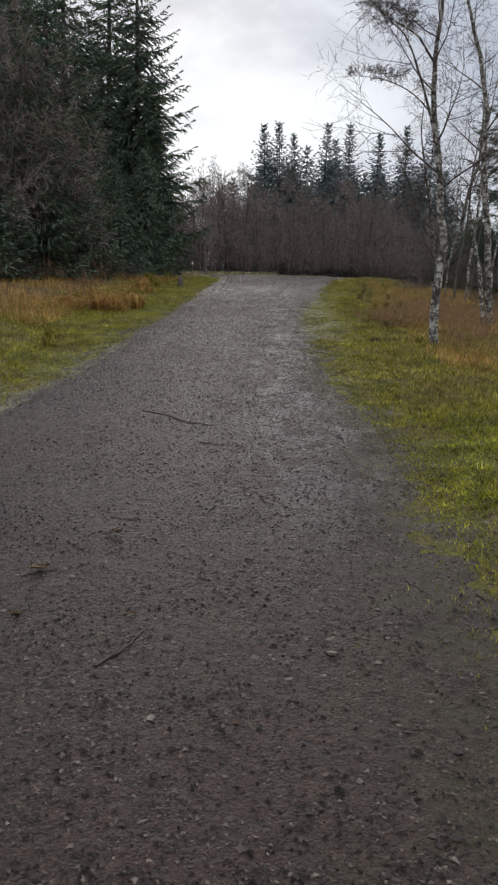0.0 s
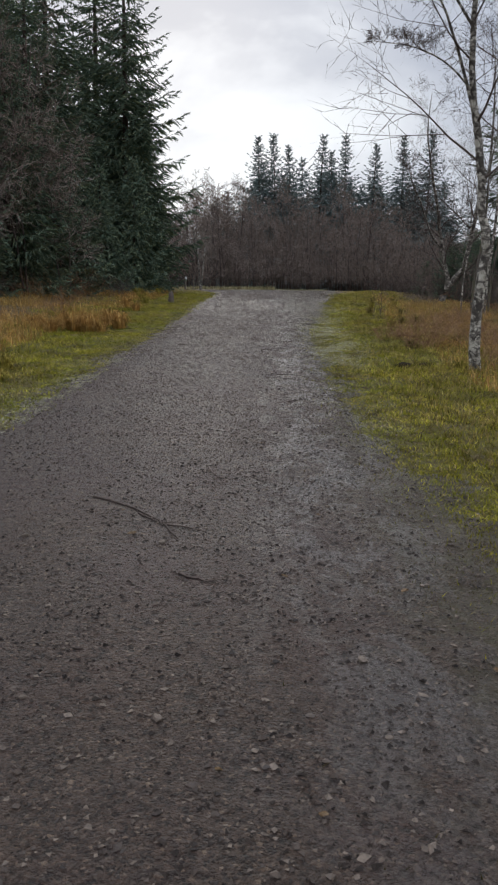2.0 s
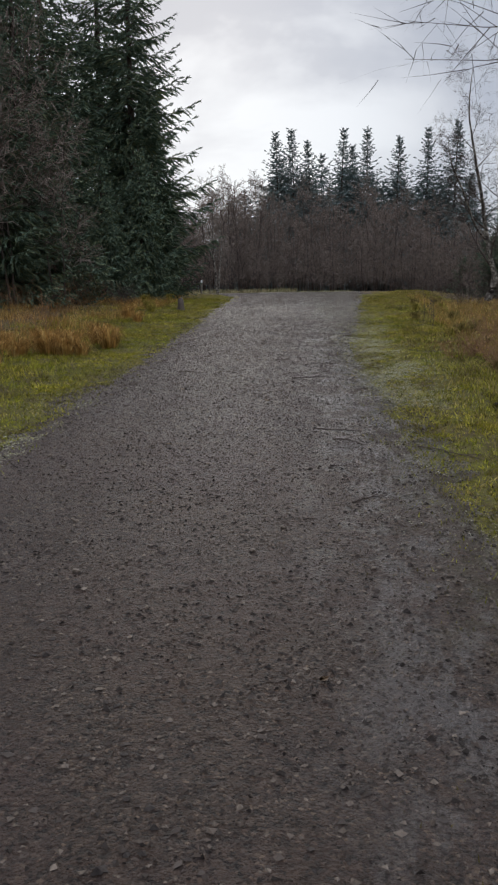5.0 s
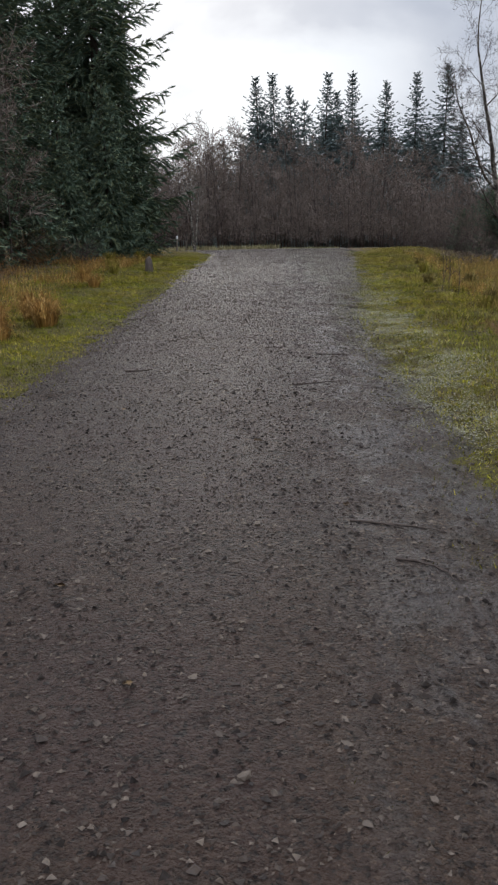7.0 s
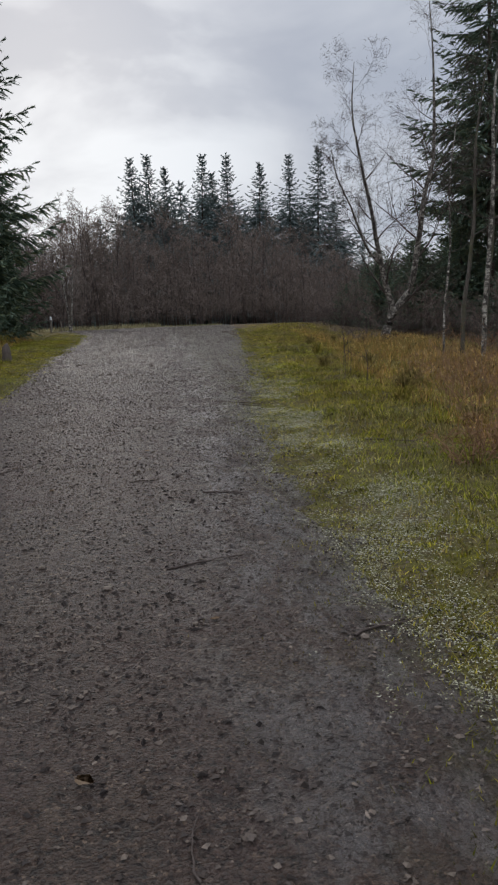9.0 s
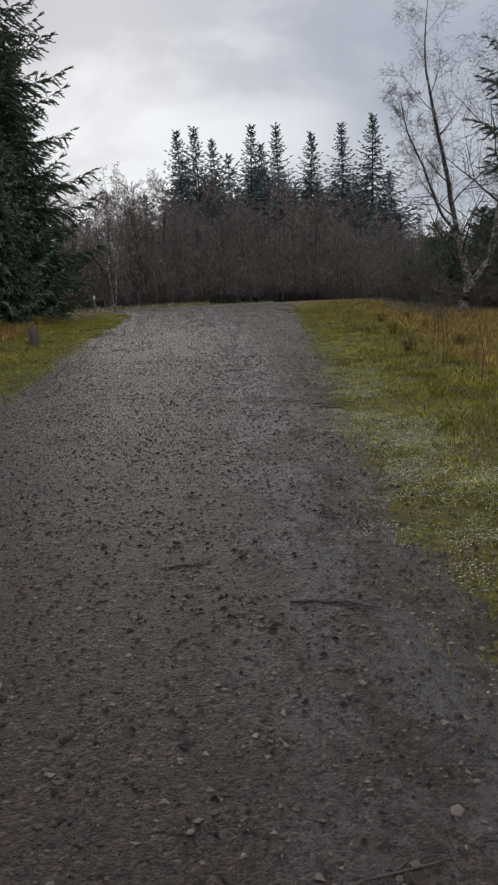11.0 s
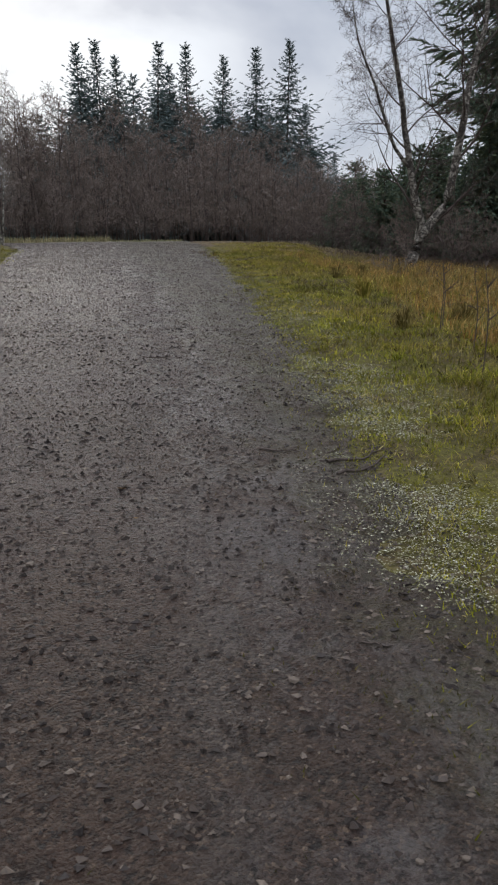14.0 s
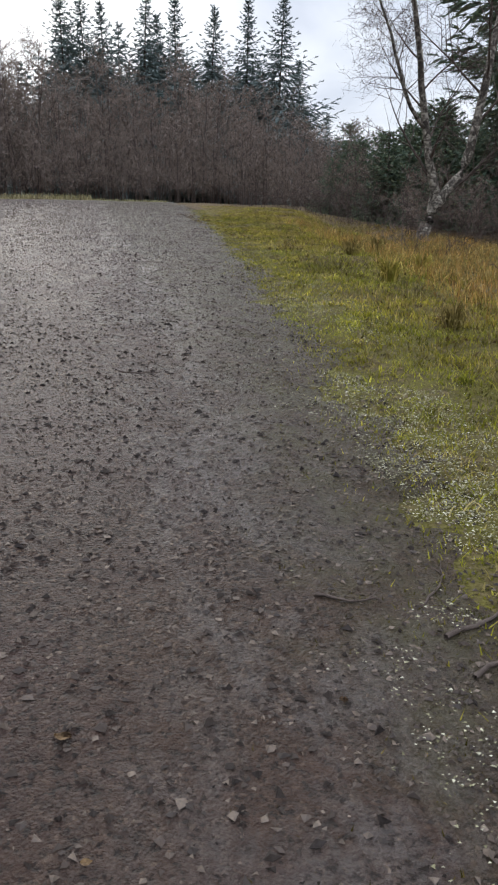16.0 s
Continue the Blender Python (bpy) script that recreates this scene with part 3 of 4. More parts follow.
for x, y, top in ((10.6, 47.0, 5.9), (12.2, 46.0, 6.6), (13.6, 45.0, 7.2), (15.0, 47.0, 8.0), (9.8, 50.5, 5.3), (11.4, 52.0, 6.2), (13.0, 50.0, 7.2),
                  (17.88, 74, 8.5), (20.58, 70, 9.3), (22.89, 71, 10.2), (25.11, 66, 10.6), (28.03, 69, 11.4), (30.86, 66, 11.9), (19.92, 80, 10.4), (26.37, 78, 12.1),
        (33.29, 74, 12.9), (21.84, 62, 8.7), (27.31, 60, 9.9), (31.66, 57, 10.8), (15.35, 56, 5.7), (17.75, 53, 6.5), (20.65, 52, 7.6), (23.81, 49, 8.4),
        (16.55, 44.77, 6.1), (19.53, 42.35, 7.1), (14.63, 35.38, 5.4), (17.03, 33.21, 6.4), (11.69, 46.5, 4.6), (13.4, 40.57, 4.7), (12.51, 52, 5),
        (14.57, 48.5, 5.4), (14.68, 58.5, 7.3), (16.24, 60, 7.7), (17.68, 57.5, 7.7), (19.45, 58.5, 8), (13.27, 62, 6.4)):
    place_spruce(near_kinds, 2, x, y, top, rng.uniform(0, 6.28), "young dense dark spruce of a far plantation", "spruces of the plantation", 1.35)

# bare thicket in front of the far wood
THICKET = ((8, 0.55, 0.75, 0.02), (8, 0.6, 0.8, 0.02), (0, 0, 0, 0))


SCRUB = ((6, 0.6, 0.8, 0.02), (6, 0.6, 0.8, 0.02), (0, 0, 0, 0))


def bare_kind(seed, height, stems, limbs, spec=THICKET, least=0.0068):
    rng = random.Random(seed)
    wood, fine = Geo(), Geo()
    for s in range(stems):
        a = rng.uniform(0, 6.28)
        foot = Vector((math.cos(a), math.sin(a), 0)) * rng.uniform(0, 0.5)
        lean = Vector((math.cos(a), math.sin(a), 0)) * rng.uniform(0.02, 0.2)
        h = height * rng.uniform(0.7, 1.0)
        pts = [foot + lean * h * (k / 8) ** 1.3 + Vector((0, 0, h * k / 8 - 0.25)) + wobble(rng, 0.05) for k in range(9)]
        rad = [0.0042 * h * (1 - 0.85 * k / 8) + 0.005 for k in range(9)]
        wood.tube(pts, rad, 6)
        for c in range(limbs):
            f = 0.15 + 0.85 * (c + rng.random()) / limbs
            seg = min(7, int(f * 8))
            at = pts[seg].lerp(pts[seg + 1], f * 8 - seg)
            b = rng.uniform(0, 6.28)
            limb(wood, fine, rng, at, Vector((math.cos(b), math.sin(b), rng.uniform(0.5, 1.3))), h * 0.32 * (1.2 - 0.7 * f) * rng.uniform(0.7, 1.2), max(0.013, rad[seg] * 0.5), 0, spec, 0.03, least)
    return wood, fine


thick_kinds = []
for seed, h, stems, limbs in ((51, 8.0, 2, 11), (52, 9.0, 2, 11), (53, 6.0, 3, 8), (54, 7.0, 2, 10)):
    w, f = bare_kind(seed, h, stems, limbs)
    thick_kinds.append((w.mesh("trunk", TWIG), f.mesh("crown", BROWN_TWIG), h))
for seed in (56, 57):
    w, f = bare_kind(seed, 6.0, 3, 7, SCRUB, 0.011)
    thick_kinds.append((w.mesh("trunk", TWIG), f.mesh("crown", BROWN_TWIG), 6.0))
pale_wood, pale_fine = bare_kind(55, 8.0, 2, 9)
thick_kinds.append((pale_wood.mesh("trunk", PALE_TWIG), pale_fine.mesh("crown", PALE_TWIG), 8.0))


def place_bare(k, x, y, height, turn, label, group, name="bare_tree"):
    tree = new(name)
    s = height / thick_kinds[k][2]
    tree.matrix_world = Matrix.LocRotScale((x, y, gz(x, y)), Euler((0, 0, turn)), (s, s, s))
    tagged(tree, label, "tree", group)
    part("trunk", thick_kinds[k][0], tree)
    part("crown", thick_kinds[k][1], tree)
    return tree


THICKET_LABEL = "leafless grey-brown birch in a dense winter thicket"
for k in range(100):
    x = -17 + 40 * (k + 0.5) / 100 + rng.uniform(-0.5, 0.5)
    y = 74 + (k * 0.618 % 1.0) * 16 + rng.uniform(-1, 1)
    tall = np.interp(x, [-17, -8, -6, -3.3, -1, 3, 7, 11, 14, 18, 24], [9.0, 10.4, 11.2, 12.6, 10.8, 10.2, 10.0, 9.8, 8.8, 6.4, 5.0])
    kind = rng.choice((0, 1, 2, 3, 2, 3)) if k % 26 else 1
    place_bare(kind, x, y, float(tall) * rng.uniform(0.72, 1.08), rng.uniform(0, 6.28), THICKET_LABEL, "bare trees of the thicket")
for k in range(90):
    x = -17 + 40 * (k + 0.5) / 90
    place_bare(4 + k % 2, x, 71.5 + (k * 0.618 % 1.0) * 7, rng.uniform(3.4, 6.6), rng.uniform(0, 6.28), "low leafless scrub at the foot of the thicket", "scrub below the thicket", "shrub")
for k in range(60):
    y = 36.5 + (k * 0.377 % 1.0) * 22
    x = 7.0 + 0.085 * (y - 36) + (k * 0.618 % 1.0) * 7.5
    place_bare(4 + k % 2, x, y, rng.uniform(1.7, 2.9), rng.uniform(0, 6.28), "low leafless bramble and birch scrub beside the brow", "scrub beside the brow", "shrub")

# bare saplings before the near spruces
for k, (kind, x, y, h) in enumerate(((1, -8.87, 30.63, 9.5), (0, -7.59, 29.33, 8), (3, -6.82, 29.98, 6.5), (0, -9.63, 27.42, 9), (1, -10.77, 29.33, 10), (3, -8.38, 33.16, 6),
        (2, -9.11, 28.31, 5), (0, -11.26, 26.18, 9), (2, -7.03, 32.56, 4), (6, -7.99, 31.16, 5), (6, -9.44, 30.11, 6), (2, -11.03, 27.8, 5))):
    place_bare(kind, x, y, h, 1.7 * k, "slender leafless tree in front of dark spruces", "bare trees along the woodland edge")

# the marker post by the brow

post = new("marker_post")
post.location = (-5.5, 58.0, gz(-5.5, 58.0))
tagged(post, "short weathered wooden post with a white top", "post")
g = Geo()
g.tube([Vector((0, 0, -0.2)), Vector((0, 0, 0.4)), Vector((0.01, 0, 0.72))], [0.055, 0.052, 0.05], 10)
part("shaft", g.mesh("shaft", WOOD), post)
g = Geo()
g.tube([Vector((0.01, 0, 0.722)), Vector((0.01, 0, 0.86)), Vector((0.01, 0, 0.90))], [0.062, 0.062, 0.03], 10)
part("cap", g.mesh("cap", PAINT), post, "white painted cap")

g = Geo()
g.tube([Vector((0, 0, -0.2)), Vector((0.01, 0, 0.3)), Vector((0.015, 0, 0.62))], [0.03, 0.028, 0.024], 8)
stake = new("stake", g.mesh("stake", WOOD))
stake.location = (-4.95, 58.0, gz(-4.95, 58.0))
tagged(stake, "thin weathered wooden stake beside the marker post", "post")

# birches beside the track
FINE = ((8, 0.65, 0.7, 0.03), (7, 0.7, 0.75, 0.06), (2, 0.8, 0.7, 0.08))
grown("birch", [[(3.49, 14.0, gz(3.49, 14.0) - 0.15, 0.092), (3.50, 14.0, 1.71, 0.076), (3.58, 14.0, 2.57, 0.066), (3.49, 14.0, 3.22, 0.060), (3.41, 14.0, 3.96, 0.056), (3.27, 14.0, 4.86, 0.048),
                 (3.24, 14.0, 5.74, 0.040), (3.30, 14.0, 6.6, 0.033), (3.27, 14.05, 7.6, 0.022), (3.2, 14.1, 9.2, 0.007)],
                [(3.42, 14.0, 4.1, 0.028), (3.1, 13.95, 5.1, 0.022), (2.75, 13.9, 5.95, 0.016), (2.45, 13.85, 6.25, 0.011), (2.05, 13.8, 6.6, 0.005)],
                [(3.25, 14.0, 5.6, 0.024), (2.92, 13.95, 6.05, 0.018), (2.55, 13.9, 6.25, 0.012), (1.95, 13.8, 6.55, 0.005)],
                [(3.29, 14.0, 4.75, 0.018), (2.9, 13.9, 5.1, 0.013), (2.4, 13.8, 5.3, 0.009), (1.8, 13.7, 5.35, 0.004)]],
      FINE, BIRCH, TWIG, 71, 12, "white-barked silver birch leaning beside the gravel track", "tree", "birches", 0.36, 0.30, 0.65, 0.02, (-0.35, -0.1, 0))
grown("birch", [[(5.9, 19.32, gz(5.9, 19.32) - 0.15, 0.10), (5.88, 19.32, 1.53, 0.088), (5.74, 19.32, 3.12, 0.078), (5.51, 19.32, 4.96, 0.066), (5.49, 19.32, 6.1, 0.058), (5.24, 19.32, 7.38, 0.047), (4.89, 19.32, 8.55, 0.034), (4.51, 19.32, 10.3, 0.01)]],
      FINE, BIRCH, TWIG, 72, 12, "tall thin silver birch with a leaning trunk", "tree", "birches", 0.4, 0.26, 0.8, 0.02)
grown("dead_birch", [[(5.72, 19.14, gz(5.72, 19.14) - 0.1, 0.055), (5.6, 19.14, 2.04, 0.05), (5.48, 19.14, 2.64, 0.045), (5.24, 19.14, 3.62, 0.04), (5.22, 19.14, 3.79, 0.036)]],
      ((2, 0.4, 0.7, 0.0),), BIRCH, TWIG, 73, 2, "broken dead birch stump with a snapped top", "tree", "", 0.6, 0.16, 0.4, 0.0)
grown("sapling", [[(-4.75, 61.0, gz(-4.75, 61.0) - 0.1, 0.06), (-4.85, 61.0, 5.5, 0.05), (-5.15, 61.0, 7.6, 0.036), (-5.4, 61.0, 9.2, 0.01)],
                  [(-4.7, 61.0, gz(-4.7, 61.0) - 0.1, 0.055), (-4.55, 61.0, 5.4, 0.042), (-4.4, 61.0, 7.0, 0.026), (-4.35, 61.0, 8.2, 0.009)]],
      FINE[:2], BIRCH, PALE_TWIG, 75, 8, "small leafless sapling with two pale stems", "tree", "", 0.4, 0.28, 0.7, 0.02)
FINER = ((9, 0.65, 0.7, 0.03), (8, 0.7, 0.75, 0.06), (3, 0.8, 0.75, 0.08))
grown("forked_birch", [[(8.12, 38.0, gz(8.12, 38.0) - 0.2, 0.18), (8.10, 38.0, 2.6, 0.15), (8.34, 38.0, 3.25, 0.115), (8.06, 38.0, 4.5, 0.088), (7.79, 38.1, 6.3, 0.068), (7.43, 38.1, 8.2, 0.047), (7.18, 38.1, 9.8, 0.027), (7.3, 38.1, 11.4, 0.008)],
                       [(8.34, 38.0, 3.2, 0.115), (9.02, 38.0, 4.14, 0.105), (9.29, 38.0, 5.62, 0.092), (9.66, 38.1, 7.4, 0.074), (9.98, 38.2, 8.6, 0.058), (10.0, 38.2, 11.6, 0.030), (9.9, 38.2, 13.6, 0.008)],
                       [(7.92, 38.0, 4.9, 0.050), (7.45, 37.9, 5.5, 0.043), (6.98, 37.8, 6.7, 0.032), (6.5, 37.7, 7.7, 0.020), (6.3, 37.6, 8.7, 0.007)]],
      FINER, OLD_BIRCH, TWIG, 74, 15, "old silver birch forked low into two crooked trunks", "tree", "birches", 0.26, 0.28, 0.9, 0.03)
for k, (x, y, tx, tz, r) in enumerate(((7.15, 28.95, 7.94, 8.8, 0.05), (7.46, 28.53, 8.12, 9.8, 0.055), (6.94, 29.58, 7.47, 7.8, 0.03), (7.77, 29.16, 8.36, 8.3, 0.036), (8.15, 28.11, 9.11, 9.3, 0.045),
        (9.55, 31.06, 9.91, 9.4, 0.055), (9.1, 25.53, 9.5, 8.8, 0.055), (7.88, 22.7, 8.19, 8.8, 0.055), (7.01, 20.72, 7.21, 7.8, 0.04), (6.51, 18.09, 6.31, 7.3, 0.035))):
    z = gz(x, y)
    grown("birch", [[(x, y, z - 0.15, r), (x + 0.05, y, z + 1.4, r * 0.9), (x + (tx - x) * 0.4, y, z + (tz - z) * 0.45, r * 0.75), (x + (tx - x) * 0.6 - 0.08, y, z + (tz - z) * 0.7, r * 0.5), (tx, y, tz, 0.006)]],
          FINE[:2], BIRCH if k % 3 else BARK, TWIG, 80 + k, 9, "slender young birch with a few thin branches", "tree", "young birches", 0.45, 0.22, 0.5, 0.01)

# taller leafless stalks standing in the verge grass
for k, (x, y, h) in enumerate(((3.75, 26.2, 0.95), (3.9, 26.5, 0.8), (3.3, 24.3, 0.9), (3.6, 25.1, 0.7), (3.2, 22.6, 0.7))):
    z = gz(x, y)
    grown("dead_weed", [[(x, y, z - 0.05, 0.006), (x + 0.03, y, z + h * 0.5, 0.0045), (x - 0.02, y, z + h, 0.002)]], ((3, 0.5, 0.7, 0.0),), TWIG, TWIG, 150 + k, 4, "thin brown dead weed stalk in the grass", "weed", "dead weeds", 0.35, 0.35, 0.8, 0.02)

# undergrowth below the trees: bramble scrub
UNDER = ((5, 0.5, 0.9, 0.06), (4, 0.5, 0.9, 0.1))


def bramble(x, y, size, seed, mat, label, group):
    rng = random.Random(seed)
    tangle = Geo()
    for c in range(16):
        a = rng.uniform(0, 6.28)
        limb(tangle, tangle, rng, Vector((math.cos(a), math.sin(a), 0)) * rng.uniform(0, 0.3) * size + Vector((0, 0, -0.05)), Vector((math.cos(a) * 0.8, math.sin(a) * 0.8, 1.2)), size * rng.uniform(0.6, 1.2), 0.007, 2, ((0, 0, 0, 0), (0, 0, 0, 0)) + UNDER, 0.0)
    bush = new("bramble", tangle.mesh("bramble", mat))
    bush.location = (x, y, gz(x, y))
    return tagged(bush, label, "bush", group)


rng = random.Random(17)
RUSSET = mat_bark("russet_stalks", (0.15, 0.085, 0.046), (0.34, 0.20, 0.11))
for k, (x, y, s) in enumerate(((2.75, 17.8, 0.5), (3.05, 18.2, 0.55), (3.3, 17.6, 0.5), (3.05, 16.32, 0.65), (3.37, 16.88, 0.7), (4.08, 14.36, 0.7), (4.62, 15.66, 0.9), (5.17, 16.97, 1), (4.5, 17.9, 0.9), (5.44, 18.84, 1.1),
        (4.89, 20.34, 0.9), (5.92, 21.28, 1.1), (4.77, 22.6, 0.9), (4.1, 20.91, 0.6), (5.42, 24.11, 1), (6.29, 26, 1.1), (4.35, 19.31, 0.7),
        (4.85, 13.28, 0.9), (6.09, 14.73, 1.2), (6.77, 17.06, 1.2), (8.06, 31.06, 0.8), (8.67, 32.77, 0.9), (7.29, 28.32, 0.7), (5.52, 26.95, 0.45))):
    bramble(x, y, s, 200 + k, RUSSET, "tangle of russet dead bramble stalks in rough grass", "brambles")
for k in range(16):
    x, y = -5.2 - (k * 0.618 % 1.0) * 6, 23.5 + (k * 0.377 % 1.0) * 11
    bramble(x, y, rng.uniform(0.7, 1.3), 300 + k, TWIG if k % 2 else RUSSET, "brown leafless bramble under the spruces", "brambles")
for k in range(24):
    bramble(6.4 + (k * 0.618 % 1.0) * 6, 34.0 + (k * 0.377 % 1.0) * 20, rng.uniform(0.9, 1.7), 340 + k, TWIG, "dark leafless scrub around the forked birch", "brambles")

# ---------------------------------------------------------------- grass
nr = np.random.RandomState(4)


def blades(name, x, y, height, width, bend, material, label, segments=1, category="grass"):
    """Loose blades of grass as one mesh, each a bent taper."""
    n = len(x)
    z = np.maximum(ground_z(x, y), track_z(x, y))
    a = nr.uniform(0, 6.283, n)
    lean = nr.uniform(0.2, 1.0, n) * bend * height
    dx, dy = np.cos(a), np.sin(a)
    sx, sy = -dy * width / 2, dx * width / 2
    base = np.stack([x, y, z - 0.006], 1)
    side = np.stack([sx, sy, np.zeros(n)], 1)
    tip = base + np.stack([dx * lean, dy * lean, height], 1)
    if segments == 1:
        verts = np.stack([base - side, base + side, tip], 1).reshape(-1, 3)
        faces = np.arange(3 * n).reshape(-1, 3)
    else:
        mid = base + np.stack([dx * lean * 0.35, dy * lean * 0.35, height * 0.62], 1)
        verts = np.stack([base - side, base + side, mid - side * 0.7, mid + side * 0.7, tip], 1).reshape(-1, 3)
        k = np.arange(n)[:, None] * 5
        faces = np.concatenate([k + np.array([[0, 1, 3]]), k + np.array([[0, 3, 2]]), k + np.array([[2, 3, 4]])], 0)
    return tagged(new(name, array_mesh(name, verts, faces, material)), label, category, kind="stuff")


def verge(side, n, y0, y1, near, far, power=1.6):
    """Scattered places on one verge, denser near the track and near the start."""
    y = y0 + (y1 - y0) * nr.uniform(0, 1, n) ** 1.35
    d = near + (far - near) * nr.uniform(0, 1, n) ** power
    keep = (d > 0) | (nr.uniform(0, 1, n) < 0.3 * np.clip(1 + d / 0.4, 0, 1) ** 2)
    d, y = d[keep], y[keep]
    x = right_edge(y) + d if side > 0 else left_edge(y) - d
    return x, y


def clumped(x, y, seed, cut, scale=1.4):
    keep = fractal(x * scale, y * scale, seed) + nr.uniform(-0.35, 0.35, len(x)) > cut
    return x[keep], y[keep]


x, y = verge(1, 230000, 1.0, 52, -0.4, 3.4)
x, y = clumped(x, y, 51, -0.8)
blades("grass", x, y, nr.uniform(0.010, 0.038, len(x)), nr.uniform(0.004, 0.008, len(x)), 1.5, GRASS, "short mossy yellow-green grass on the track verge")
x, y = verge(-1, 150000, 5, 52, -0.35, 3.4)
x, y = clumped(x, y, 52, -0.6)
blades("grass", x, y, nr.uniform(0.012, 0.042, len(x)), nr.uniform(0.005, 0.009, len(x)), 1.5, GRASS, "short mossy yellow-green grass on the track verge")
x, y = verge(1, 60000, 7, 56, 0.7, 4.6, 1.0)
x, y = clumped(x, y, 53, 0.0, 0.9)
blades("rank_grass", x, y, nr.uniform(0.03, 0.09, len(x)), nr.uniform(0.004, 0.008, len(x)), 1.3, TALL, "longer rank yellowing grass in tufts", 2)
x, y = verge(-1, 50000, 7, 58, 0.5, 4.2, 1.0)
x, y = clumped(x, y, 54, 0.05, 0.9)
blades("rank_grass", x, y, nr.uniform(0.03, 0.09, len(x)), nr.uniform(0.004, 0.008, len(x)), 1.3, TALL, "longer rank yellowing grass in tufts", 2)
x, y = verge(1, 46000, 8, 46, 1.0, 6.0, 0.9)
x, y = clumped(x, y, 55, -0.25, 0.7)
blades("straw_grass", x, y, nr.uniform(0.03, 0.12, len(x)), nr.uniform(0.005, 0.011, len(x)), 1.3, OLIVE, "straw-coloured winter grass beside the trees", 2)
x, y = verge(1, 26000, 10, 40, 2.2, 6.0, 0.9)
x, y = clumped(x, y, 59, 0.12, 0.6)
blades("dead_grass", x, y, nr.uniform(0.06, 0.22, len(x)), nr.uniform(0.005, 0.010, len(x)), 1.2, OLIVE, "straw-brown dead grass beside the trees", 2)
x, y = verge(1, 26000, 11, 40, 1.9, 5.5, 0.9)
x, y = clumped(x, y, 60, -0.05, 0.7)
blades("dead_grass", x, y, nr.uniform(0.06, 0.24, len(x)), nr.uniform(0.005, 0.011, len(x)), 1.3, STRAW, "russet dead grass and bracken under the birches", 2)
x, y = verge(-1, 40000, 15, 46, 2.0, 7.0, 0.9)
x, y = clumped(x, y, 56, 0.0, 0.7)
blades("dead_grass", x, y, nr.uniform(0.08, 0.30, len(x)), nr.uniform(0.005, 0.011, len(x)), 1.1, STRAW, "russet dead grass and bracken below the spruces", 2)
for side, seed in ((1, 57), (-1, 58)):
    cx, cy = verge(side, 2600, 3 if side > 0 else 7, 46, 0.05, 3.6, 1.1)
    cx, cy = clumped(cx, cy, seed, -0.05, 0.8)
    pick = nr.randint(0, len(cx), 42000)
    rad = nr.uniform(0.03, 0.12, len(cx))[pick]
    x, y = cx[pick] + nr.normal(0, 1, 42000) * rad, cy[pick] + nr.normal(0, 1, 42000) * rad
    inward = np.where(x > 0, x - right_edge(y), left_edge(y) - x)
    tall = nr.uniform(0.05, 0.13, len(cx))[pick] * nr.uniform(0.5, 1.1, 42000) * np.clip(0.25 + inward / 1.6, 0.06, 1) * np.where(inward < 0.05, 0.3, 1.0)
    blades("grass_clumps", x, y, tall, nr.uniform(0.004, 0.008, 42000), 1.4, GRASS, "raised clumps of brighter green grass")
for side, mat, count, seed, tall, label in ((1, GRASS, 46000, 91, 1.0, "matted olive tufts of winter grass"), (1, OLIVE, 26000, 92, 1.2, "matted straw-coloured tufts of winter grass"), (1, MUDDY, 20000, 93, 0.8, "dark damp tufts of winter grass"),
                                            (-1, GRASS, 30000, 94, 1.0, "matted olive tufts of winter grass"), (-1, OLIVE, 16000, 95, 1.2, "matted straw-coloured tufts of winter grass"), (-1, MUDDY, 12000, 96, 0.8, "dark damp tufts of winter grass")):
    cx, cy = verge(side, 3600, 4 if side > 0 else 6, 44, 0.12, 4.0, 1.2)
    cx, cy = clumped(cx, cy, seed, -0.2, 0.6)
    pick = nr.randint(0, len(cx), count)
    rad = nr.uniform(0.04, 0.15, len(cx))[pick]
    x, y = cx[pick] + nr.normal(0, 1, count) * rad, cy[pick] + nr.normal(0, 1, count) * rad
    inward = np.where(x > 0, x - right_edge(y), left_edge(y) - x)
    high = tall * nr.uniform(0.03, 0.075, len(cx))[pick] * nr.uniform(0.5, 1.1, count) * np.clip(0.35 + inward / 1.4, 0.12, 1.1)
    blades("grass_tufts", x, y, high, nr.uniform(0.006, 0.013, count), 2.4, mat, label, 2)
n = 26000
y = nr.uniform(2.2, 26, n)
x = right_edge(y) + nr.normal(-0.12, 0.3, n)
x, y = clumped(x, y, 83, 0.05, 2.2)
blades("trodden_grass", x, y, nr.uniform(0.006, 0.022, len(x)), nr.uniform(0.004, 0.008, len(x)), 1.6, MUDDY, "sparse dark olive grass trodden into the muddy edge")
n = 9000
y = nr.uniform(65.5, 71, n)
x = nr.uniform(-14, 5.0, n)
x, y = clumped(x, y, 77, -0.1, 0.8)
n = len(x)
blades("brow_grass", x, y, np.where(x < 0.8, 1.0, 0.4) * nr.uniform(0.14, 0.42, n), nr.uniform(0.012, 0.03, n), 0.8, PALE_STRAW, "pale dry grass along the brow", 2)

